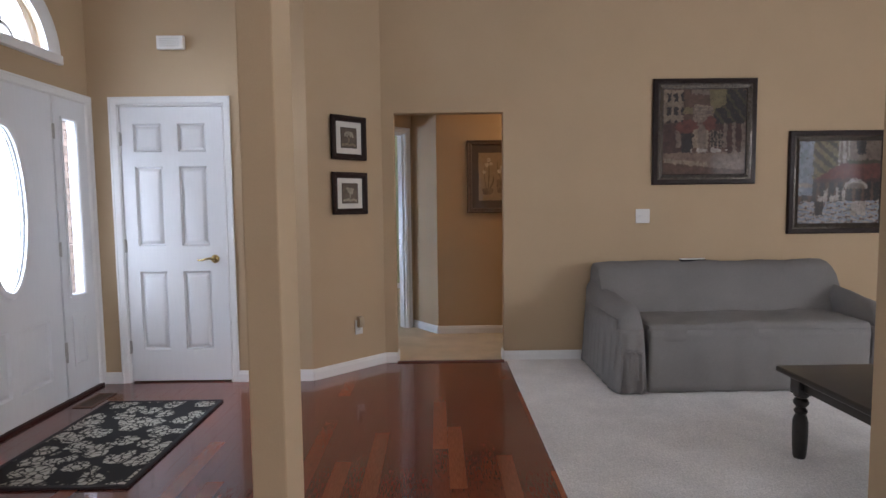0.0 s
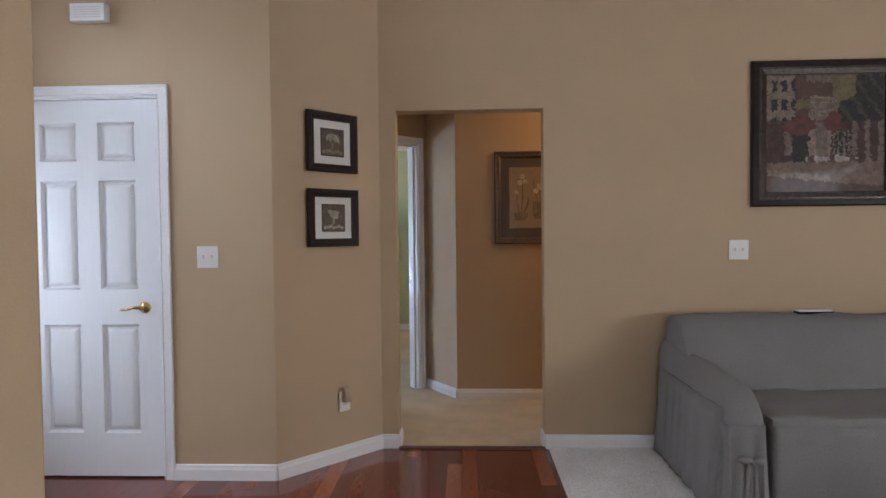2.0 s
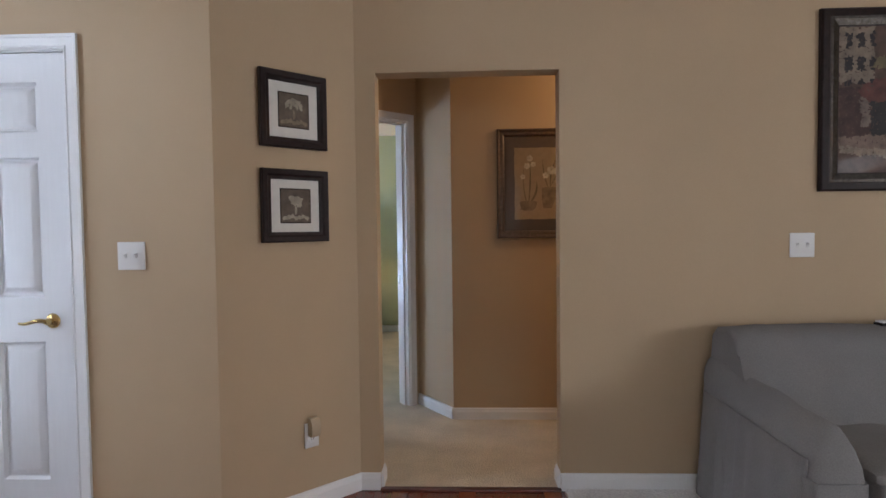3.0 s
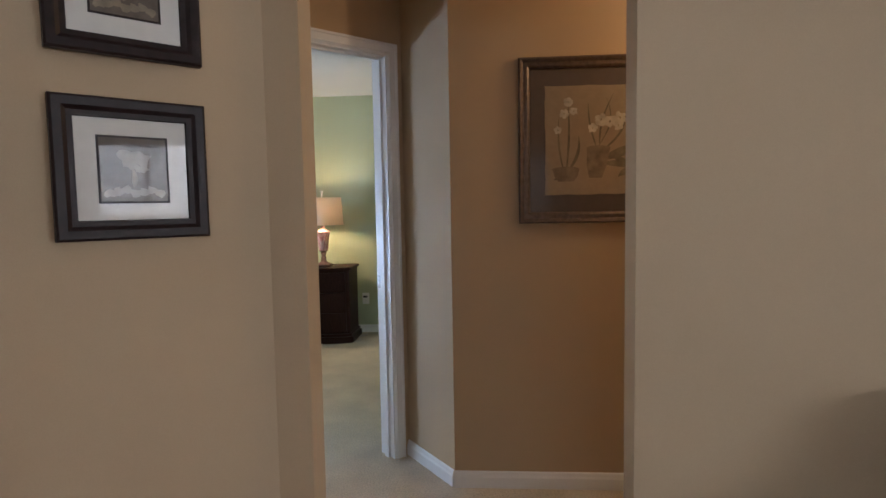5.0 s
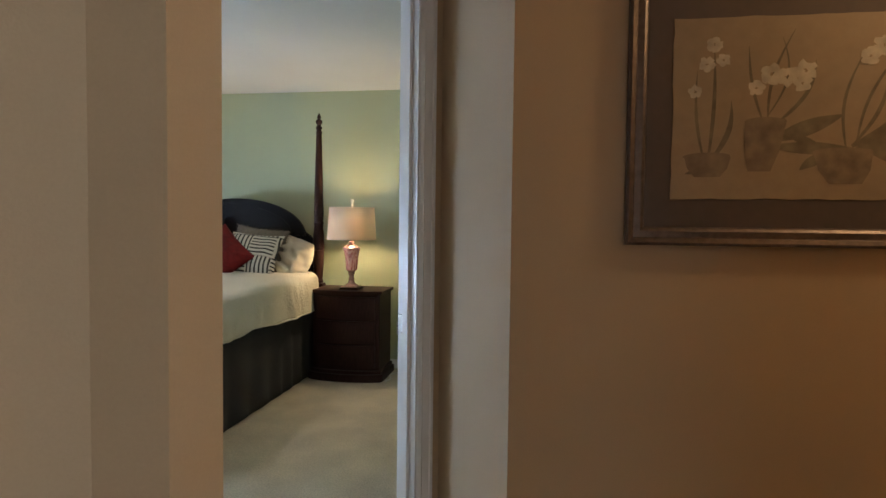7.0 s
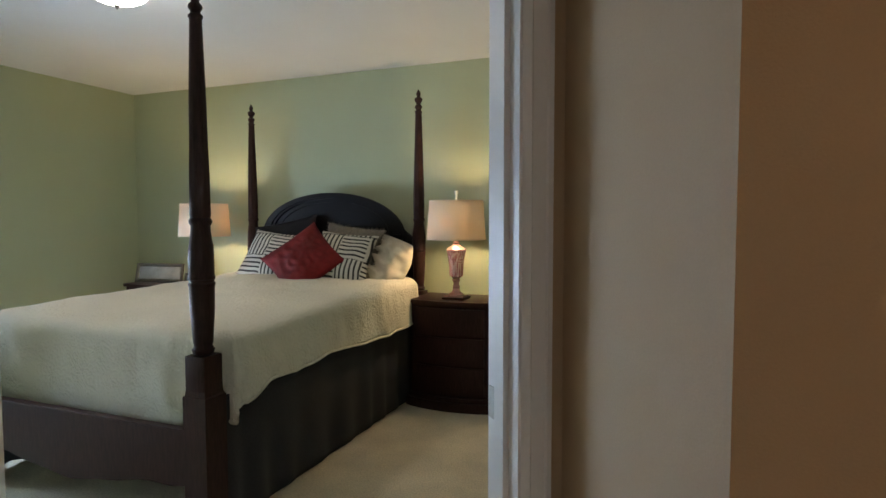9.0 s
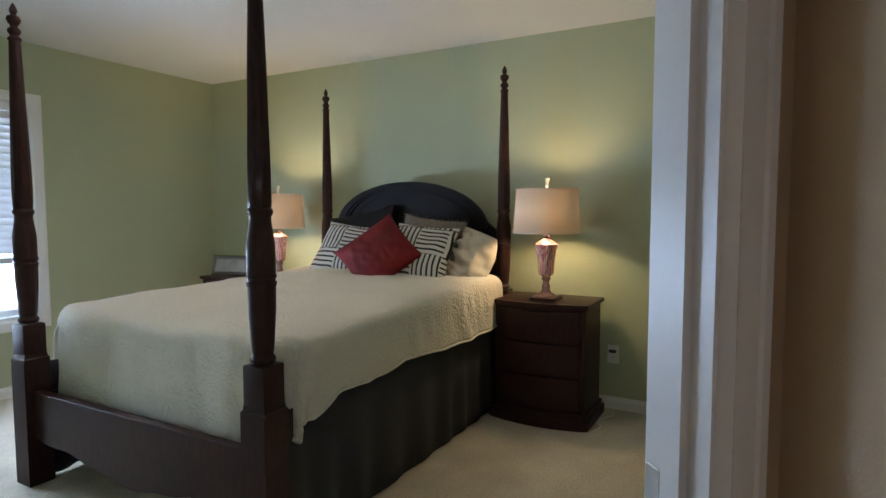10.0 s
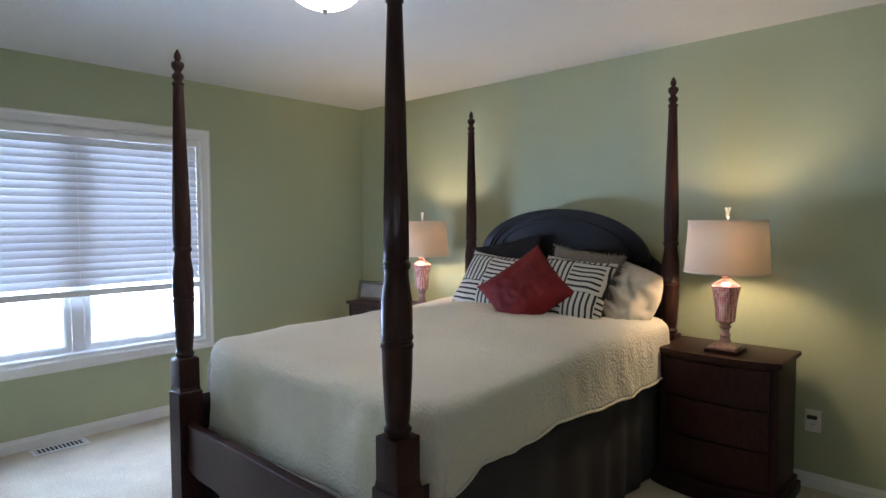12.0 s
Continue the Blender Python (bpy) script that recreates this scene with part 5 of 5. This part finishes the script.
# cover: drapes over the top, both sides and the foot
spread_ = thing("bedspread", (BC, BY0, 0.0), "cream quilted matelasse bedspread hanging over the bed", "bedspread")
bm = bmesh.new()
HWC, LEN, SIDE, FOOT, RAD = 0.785, HY - 0.235, 0.345, 0.47, 0.075
nu, nv = 112, 120
grid = []
for i in range(nu + 1):
    p = (2 * i / nu - 1) * (HWC + SIDE)
    row = []
    for j in range(nv + 1):
        q = (LEN + FOOT) * j / nv                       # from the pillows to the foot
        ex, ey = max(0.0, abs(p) - HWC), max(0.0, q - LEN)
        if ex > 0:
            g_ = min(1.0, max(0.0, (q - LEN + 0.22) / 0.24))
            s_ = min(1.0, max(0.0, (q / LEN - 0.25) / 0.4))
            ex *= 1 - 0.15 * s_ * s_ * (3 - 2 * s_) + 0.20 * g_ * g_ * (3 - 2 * g_)
        e = max(ex, ey) if min(ex, ey) < 1e-6 else (ex ** 3 + ey ** 3) ** (1 / 3)

        def fold(d):
            """Round the edge, then hang: (outward, downward)."""
            a = RAD * math.pi / 2
            if d < a:
                return RAD * math.sin(d / RAD), RAD * (1 - math.cos(d / RAD))
            return RAD + 0.05 * (d - a), RAD + (d - a)
        ox, oy = fold(ex)[0], fold(ey)[0]
        if ex > 0 and ey > 0:
            ox, oy = ox * 0.75, oy * 0.55
        x = math.copysign(min(abs(p), HWC) - RAD + ox, p) if abs(p) > HWC else p * (HWC - RAD) / HWC
        y = min(q, LEN)
        yy = (HY - 0.16) - y * (LEN - RAD) / LEN * 0.985 - oy
        z = 0.872 - 0.045 * (y / LEN) - fold(e)[1]
        crown = 0.018 * (1 - (min(abs(p), HWC) / HWC) ** 4) * (1 - (y / LEN) ** 6)
        z += crown + 0.014 * noise.noise(Vector((p * 2.3, q * 2.1, 0.3))) + 0.005 * noise.noise(Vector((p * 6, q * 5, 0.9))) + 0.0035 * noise.noise(Vector((p * 11, q * 11, 2)))
        hang = min(1.0, e / 0.2)
        w = 0.018 * noise.noise(Vector((q * 4.5, 1.0, 7.0 + (p > 0)))) + 0.013 * noise.noise(Vector((q * 12, e * 6, 3.0)))
        if ex > 0:
            x += math.copysign(1, p) * hang * (w + 0.012)
            z += hang * 0.035 * noise.noise(Vector((q * 2.4, 4.0, 1.0 + (p > 0))))
        if ey > 0 and ex == 0:
            yy -= hang * 0.8 * (0.022 * noise.noise(Vector((p * 5, 2.0, 5.0))) + 0.014 * noise.noise(Vector((p * 13, e * 6, 4.0))))
        if ex > 0 and ey > 0:
            z = max(z, 0.455)
            yy = max(yy, 0.065)
        row.append(bm.verts.new((x, yy, z)))
    grid.append(row)
hem_line = [grid[0][j].co[:] for j in range(nv + 1)] + [grid[i][nv].co[:] for i in range(1, nu)] + [grid[nu][j].co[:] for j in range(nv, -1, -1)]
for i in range(nu):
    for j in range(nv):
        bm.faces.new((grid[i][j], grid[i + 1][j], grid[i + 1][j + 1], grid[i][j + 1]))
cloth("cover", bm, QUILT, spread_, th=0.012)
rim = [Vector(v) for v in hem_line]
bm = bmesh.new()
tube = []
for k, c in enumerate(rim):
    d = (rim[min(k + 1, len(rim) - 1)] - rim[max(k - 1, 0)]).normalized()
    s_, u_ = d.cross(Vector((0, 0, 1))).normalized(), Vector((0, 0, 1))
    tube.append([bm.verts.new(c + (s_ * math.cos(a) + u_ * math.sin(a)) * 0.007) for a in [i * math.pi / 3 for i in range(6)]])
for a, b in zip(tube, tube[1:]):
    for i in range(6):
        bm.faces.new((a[i], a[(i + 1) % 6], b[(i + 1) % 6], b[i]))
part("hem_binding", bm, QUILT, spread_, "corded cream hem")


def pillow(name, at, size, thick, tilt, turn, roll, m, label, fringe=None, seed=0, soft=0.0, crease=0.0):
    """A plump pillow, built in its own x-y plane, then tilted back."""
    w, h = size
    t = new(name)
    t.matrix_world = pose(*at, 0, 0, turn) @ pose(0, 0, 0, tilt, 0, 0) @ pose(0, 0, 0, 0, 0, roll)
    tagged(t, label, "pillow")
    bm = bmesh.new()
    n = 40
    for side in (1, -1):
        g = []
        for i in range(n + 1):
            r = []
            for j in range(n + 1):
                u, v = 2 * i / n - 1, 2 * j / n - 1
                k = max(0.0, (1 - abs(u) ** 2.6) * (1 - abs(v) ** 2.6)) ** 0.55
                z = side * thick / 2 * k
                z += 0.010 * k * noise.noise(Vector((u * 2.2, v * 2.2, seed + side)))
                z += crease * k * (1 - abs(noise.noise(Vector((u * 4 + v * 1.5, v * 2.5 - u, seed * 3.1 + side)))) * 4)
                cu, cv = math.sqrt(1 - soft * v * v / 2), math.sqrt(1 - soft * u * u / 2)
                r.append(bm.verts.new((w / 2 * u * (1 - 0.09 * (1 - v * v) * (1 - soft)) * cu, h / 2 * v * (1 - 0.09 * (1 - u * u) * (1 - soft)) * cv, z)))
            g.append(r)
        for i in range(n):
            for j in range(n):
                bm.faces.new((g[i][j], g[i + 1][j], g[i + 1][j + 1], g[i][j + 1]))
    bmesh.ops.remove_doubles(bm, verts=bm.verts, dist=1e-4)
    pad = part("cushion", bm, m, t, smooth=80)
    if fringe:
        fb = bmesh.new()
        rr = random.Random(seed)
        for s in range(420):
            u = rr.uniform(-1, 1)
            e = rr.choice(((u, 1), (u, -1), (1, u), (-1, u)))
            x, y = e[0] * w / 2 * (1 - 0.09 * (1 - e[1] ** 2)), e[1] * h / 2 * (1 - 0.09 * (1 - e[0] ** 2))
            dx, dy = e[0] if abs(e[0]) == 1 else 0, e[1] if abs(e[1]) == 1 else 0
            ln = rr.uniform(0.008, 0.019)
            ox, oy = -dy * 0.003, dx * 0.003
            zz = rr.uniform(-0.008, 0.008)
            prism([(x - ox, y - oy), (x + ox, y + oy), (x + dx * ln + rr.uniform(-.006, .006), y + dy * ln + rr.uniform(-.006, .006))], "z", zz - 0.001, zz + 0.001, fb)
        tagged(part("fringe", fb, fringe, pad, "short taupe fringe", smooth=None), kind="stuff")
    return t


pillow("bed_pillow", (-1.865, 9.29, 0.992), (0.78, 0.47), 0.20, 60, 0, -13, CREAM, "cream satin sleeping pillow against the headboard", seed=2, soft=0.62, crease=0.036)
pillow("throw_pillow", (-2.55, 9.30, 1.082), (0.54, 0.42), 0.10, 68, 4, 12, BLACKC, "black satin pillow behind the striped ones", seed=3)
pillow("throw_pillow", (-1.93, 9.19, 1.042), (0.45, 0.42), 0.10, 66, 6, -7, TAUPE, "taupe fringed throw pillow", TAUPE, 4)
pillow("throw_pillow", (-2.58, 9.172, 1.01), (0.46, 0.42), 0.13, 56, 6, -7, ZEBRA, "cream throw pillow with black zebra stripes", seed=5)
pillow("throw_pillow", (-1.925, 9.10, 1.015), (0.44, 0.40), 0.12, 58, 8, -5, ZEBRA, "cream throw pillow with black zebra stripes", seed=6)
pillow("throw_pillow", (-2.165, 8.975, 1.004), (0.455, 0.435), 0.15, 56, 14, 43, RED, "red velvet throw pillow set on its corner", seed=7, crease=0.005)

# ---------------------------------------------------------------- nightstands, lamps, small things


def nightstand(cx, w, label):
    t = thing("nightstand", (cx, 9.205, 0.008), label, "nightstand")
    d, bow = 0.375, 0.05

    def bowed(x0, x1, front, back, n=16):
        q = [(x0 + (x1 - x0) * i / n, front - bow * (1 - (2 * (x0 + (x1 - x0) * i / n) / w) ** 2)) for i in range(n + 1)]
        return q + [(x1, back), (x0, back)]
    h = w / 2
    part("top", prism(bowed(-h, h, 0.0, d + 0.01), "z", 0.702, 0.729, bevel=0.007, seg=3), DARKWOOD, t)
    part("body", prism(bowed(-h + 0.02, h - 0.02, 0.028, d), "z", 0.07, 0.703), DARKWOOD, t, smooth=None)
    base = bowed(-h - 0.006, h + 0.014, -0.024, d)
    part("plinth", prism(base, "z", 0.0, 0.062, bevel=0.008, seg=2), DARKWOOD, t)
    part("base_moulding", prism(bowed(-h + 0.006, h - 0.002, -0.006, d), "z", 0.062, 0.088, bevel=0.009, seg=3), DARKWOOD, t)
    nd = 3
    for k in range(nd):
        z0 = 0.105 + k * 0.196
        part("drawer_front", prism(bowed(-h + 0.055, h - 0.055, 0.017, 0.10), "z", z0, z0 + 0.182, bevel=0.005, seg=2), DARKWOOD, t)
    for s in (-1, 1):
        part("corner_post", boxed(s * (h - 0.036) - 0.016, 0.012, 0.085, s * (h - 0.036) + 0.016, 0.05, 0.702, 0.005), DARKWOOD, t)
    return t


nightstand(-1.18, 0.60, "dark mahogany bow-front nightstand with three drawers")
nightstand(-3.62, 1.06, "wide dark mahogany nightstand beyond the bed")


def table_lamp(x, y, z, label):
    t = thing("table_lamp", (x, y, z), label, "lamp", group="bedside lamps")
    part("plinth", boxed(-0.078, -0.078, 0.0, 0.078, 0.078, 0.018, 0.004), DARKWOOD, t, "dark square plinth")
    part("plate", boxed(-0.066, -0.066, 0.018, 0.066, 0.066, 0.030, 0.004), ROSEP, t, "pale rose glass plate")
    part("stem", lathe([(0.060, 0.030), (0.054, 0.036), (0.030, 0.05), (0.022, 0.072), (0.026, 0.085), (0.018, 0.10), (0.020, 0.118), (0.030, 0.128), (0.022, 0.14), (0.034, 0.150)], 24), ROSEP, t)
    part("vase", lathe([(0.034, 0.150), (0.046, 0.158), (0.048, 0.18), (0.050, 0.22), (0.054, 0.26), (0.061, 0.30), (0.069, 0.33), (0.071, 0.337), (0.066, 0.343)], 32), ROSE, t, "rose cut-glass vase")
    part("shoulder", lathe([(0.066, 0.343), (0.050, 0.356), (0.030, 0.366), (0.020, 0.376), (0.024, 0.386), (0.014, 0.394), (0.012, 0.42)], 24), ROSEP, t)
    part("harp", lathe([(0.004, 0.455), (0.004, 0.69)], 8), STEEL, t)
    # unseen inside the drum; its flange keeps bulb light off the shoulder
    part("socket", lathe([(0.016, 0.412), (0.030, 0.418), (0.030, 0.424), (0.020, 0.430), (0.020, 0.455)], 20), BRASS, t, "small brass lamp socket, added to shade the shoulder")
    sb = bmesh.new()
    n = 48
    for r0, r1, z0, z1 in ((0.200, 0.183, 0.405, 0.668),):
        a = [sb.verts.new((r0 * math.cos(6.2832 * i / n), r0 * math.sin(6.2832 * i / n), z0)) for i in range(n)]
        b = [sb.verts.new((r1 * math.cos(6.2832 * i / n), r1 * math.sin(6.2832 * i / n), z1)) for i in range(n)]
        for i in range(n):
            sb.faces.new((a[i], a[(i + 1) % n], b[(i + 1) % n], b[i]))
    drum = cloth("shade", sb, SHADE, t, "cream linen drum shade, lit", th=0.002)
    for r, zz in ((0.2005, 0.405), (0.1835, 0.662)):
        rb = bmesh.new()
        va = [[rb.verts.new((q * math.cos(6.2832 * i / n), q * math.sin(6.2832 * i / n), z2)) for i in range(n)] for q, z2 in ((r, zz), (r + 0.0015, zz), (r + 0.0015, zz + 0.008), (r, zz + 0.008))]
        for a, b in zip(va, va[1:]):
            for i in range(n):
                rb.faces.new((a[i], a[(i + 1) % n], b[(i + 1) % n], b[i]))
        part("shade_trim", rb, SHADE, drum)
    part("finial", lathe([(0.006, 0.668), (0.006, 0.682), (0.011, 0.686), (0.011, 0.694), (0.009, 0.700), (0.015, 0.728), (0.016, 0.734), (0.012, 0.736)], 12), CRYSTAL, t, "clear crystal finial")
    return t


lamp_r = table_lamp(-1.165, 9.31, 0.738, "lit table lamp with rose cut-glass base on the nightstand")
copy_thing(lamp_r, pose(-3.345, 9.31, 0.738))


TARNISH = material("tarnished_silver", (0.085, 0.078, 0.066), 0.42, 0.6, grain=0.3, scale=60, bump=0.2)


def photo_frame(at, w, h, turn, label):
    t = new("photo_frame")
    t.matrix_world = pose(*at, 0, 0, turn) @ pose(0, 0, 0, -14, 0, 0)
    tagged(t, label, "photo frame")
    part("frame", frame_bar(bmesh.new(), w, h, min(0.028, w * 0.2), ((0, 0.0), (0, -0.014), (0.3, -0.018), (0.8, -0.012), (1, -0.006)), 0, h / 2), TARNISH, t, smooth=20)
    part("photo", boxed(-w / 2 + 0.01, -0.006, 0.01, w / 2 - 0.01, 0.0, h - 0.01), material("faded_photo", (0.16, 0.165, 0.15), 0.6, grain=0.3, scale=12, coat=0.1), t, smooth=None)
    part("easel", prism([(0.0, h * 0.7), (0.0, 0.0), (0.07, -0.012), (0.066, -0.012)], "x", -0.015, 0.015), FRAMEB, t, smooth=None)
    return t


photo_frame((-3.88, 9.33, 0.742), 0.44, 0.165, 12, "wide silver photo frame on the nightstand")
photo_frame((-3.47, 9.25, 0.742), 0.075, 0.10, 8, "small silver photo frame beside the lamp")

cord = thing("power_cord", (-0.845, 9.22, 0.012), "short white power cord lying on the carpet by the nightstand", "cord")
bm = bmesh.new()
tube = []
for k in range(41):
    u = k / 40
    c = Vector((0.022 * math.sin(u * 9) + 0.03 * u, 0.36 * u - 0.02, 0.004 + 0.006 * abs(math.sin(u * 7))))
    tube.append([bm.verts.new(c + Vector((math.cos(a), 0.3 * math.sin(a), math.sin(a))) * 0.004) for a in [i * math.pi / 3 for i in range(6)]])
for a, b in zip(tube, tube[1:]):
    for i in range(6):
        bm.faces.new((a[i], a[(i + 1) % 6], b[(i + 1) % 6], b[i]))
part("cable", bm, PLATE, cord)

ceil_lamp = thing("ceiling_light", (-2.315, 7.697, LOW), "lit round frosted ceiling light with nickel rim", "ceiling light")
part("rim", lathe([(0.165, -0.001), (0.168, -0.02), (0.160, -0.034), (0.150, -0.034), (0.150, -0.001)], 40), STEEL, ceil_lamp)
dome = part("dome", lathe([(0.150, -0.03)] + [(0.150 * math.cos(a), -0.034 - 0.085 * math.sin(a)) for a in [i * math.pi / 20 for i in range(1, 10)]] + [(0.004, -0.119)], 40), DOME, ceil_lamp, "glowing frosted glass dome")
dome.visible_shadow = False
part("finial", lathe([(0.006, -0.116), (0.012, -0.122), (0.014, -0.128), (0.008, -0.134), (0.006, -0.142), (0.001, -0.146)], 16), STEEL, ceil_lamp)

hall_lamp = thing("ceiling_light", (1.75, 5.95, LOW), "lit round frosted hall ceiling light", "ceiling light")
part("rim", lathe([(0.125, -0.001), (0.128, -0.018), (0.118, -0.028), (0.112, -0.001)], 32), STEEL, hall_lamp)
dome = part("dome", lathe([(0.115, -0.026)] + [(0.115 * math.cos(a), -0.028 - 0.07 * math.sin(a)) for a in [i * math.pi / 16 for i in range(1, 8)]] + [(0.004, -0.098)], 32), DOMEH, hall_lamp, "glowing frosted glass dome")
dome.visible_shadow = False

# ---------------------------------------------------------------- outside
bm = bmesh.new()
bm.faces.new([bm.verts.new(p) for p in ((-600, -600, -0.25), (600, -600, -0.25), (600, 600, -0.25), (-600, 600, -0.25))])
tagged(part("ground", bm, GRASS, smooth=None), "green lawn around the house", "ground", kind="structure")


def tree(x, y, h, seed):
    r = random.Random(seed)
    t = thing("tree", (x, y, -0.25), "leafy green tree beyond the window", "tree", group="garden trees")
    bm = bmesh.new()
    lathe([(0.16, 0), (0.12, h * 0.2), (0.09, h * 0.45), (0.03, h * 0.85)], 10, bm)
    tips = []
    for k in range(9):
        a, z0 = r.uniform(0, 6.28), h * r.uniform(0.3, 0.6)
        d = Vector((math.cos(a), math.sin(a), r.uniform(0.5, 1.1))) * h * r.uniform(0.2, 0.36)
        q = Vector((0, 0, z0))
        side = Vector((-math.sin(a), math.cos(a), 0))
        vs = [bm.verts.new(q + side * o + Vector((0, 0, u))) for o, u in ((0.05, 0), (-0.03, 0.05), (-0.03, -0.05))]
        tip = bm.verts.new(q + d)
        for i in range(3):
            bm.faces.new((vs[i], vs[(i + 1) % 3], tip))
        tips.append(q + d)
    part("trunk", bm, BARK, t)
    bm = bmesh.new()
    for k in range(900):
        c = r.choice(tips) + Vector((r.gauss(0, 1), r.gauss(0, 1), r.gauss(0, 0.8))) * h * 0.10
        n = Vector((r.gauss(0, 1), r.gauss(0, 1), r.gauss(0, 1))).normalized()
        u = n.orthogonal().normalized() * r.uniform(0.07, 0.16)
        v = n.cross(u) * 0.7
        bm.faces.new([bm.verts.new(c + q) for q in (u, v, -u, -v)])
    part("crown", bm, LEAF, t, smooth=None)


for x, y, h, sd in ((17, 1.5, 5.5, 1), (19, 5.0, 6.5, 2), (16, -3.5, 5.0, 3), (22, 9.0, 7.0, 4), (4.5, -17, 6.0, 5), (-1.5, -19, 6.5, 6)):
    tree(x, y, h, sd)

# brick courses of the outer wall: the stretch by the porch
outer = bpy.data.objects["wall_exterior"]
bm = boxed(0, -0.012, 0, 0.19, 0.0, 0.057, 0.003, 1)
me_brick = mesh_of("brick", bm, BRICK)
for c in range(34):
    for k in range(8):
        bx = -2.60 - 0.20 * k - (0.10 if c % 2 else 0.0)
        if bx > -4.66:
            b_ = new("brick", me_brick)
            b_.parent = outer
            b_.matrix_world = pose(bx, 5.455, 0.02 + 0.067 * c)

# ---------------------------------------------------------------- hardwood planks, piece by piece
rp = random.Random(12)
shared = {}
PW = 0.0826
x = -2.263
while x + PW < 0.818:
    y = 0.10 - rp.uniform(0, 0.6)
    while y < 5.30:
        ln = rp.choice((0.45, 0.6, 0.75, 0.9, 1.05, 1.2))
        end = min(y + ln, 5.30)
        ln2 = round(end - y, 3)
        if ln2 < 0.05:
            break
        if ln2 not in shared:
            bm = bmesh.new()
            g = 0.0001
            lo2 = [[bm.verts.new(p) for p in ((i, i, z), (PW - i, i, z), (PW - i, ln2 - i, z), (i, ln2 - i, z))] for i, z in ((g, -0.012), (g, -0.0004), (g + 0.0004, 0.0))]
            for a, b in zip(lo2, lo2[1:]):
                for i in range(4):
                    bm.faces.new((a[i], a[(i + 1) % 4], b[(i + 1) % 4], b[i]))
            bm.faces.new(lo2[-1])
            shared[ln2] = mesh_of("plank", bm, PLANK)
        pl = new("plank", shared[ln2])
        pl.parent = floor
        pl.matrix_world = pose(x, y, 0)
        y = end
    x += PW
# ripped last row along the carpet
y = -0.3
while y < 5.30:
    end = min(y + rp.choice((0.6, 0.9, 1.2)), 5.30)
    bm = bmesh.new()
    box(bm, 0.0003, 0.0003, -0.012, 0.819 - x, end - y - 0.0003, -0.0002)
    pl = part("plank", bm, PLANK, floor, smooth=None)
    pl.matrix_world = pose(x, y, 0)
    y = end
# the floor behind the start of the walk, joined
bm = bmesh.new()
x = -2.263
while x + PW < 0.818:
    y = -3.5
    while y < -0.62:
        end = min(y + rp.uniform(0.5, 1.2), -0.52)
        box(bm, x + 0.0007, y + 0.0007, -0.01, x + PW - 0.0007, end - 0.0007, -0.0005)
        y = end
    x += PW
rest = part("plank_field", bm, PLANK, floor, smooth=None)
tagged(rest, kind="stuff")
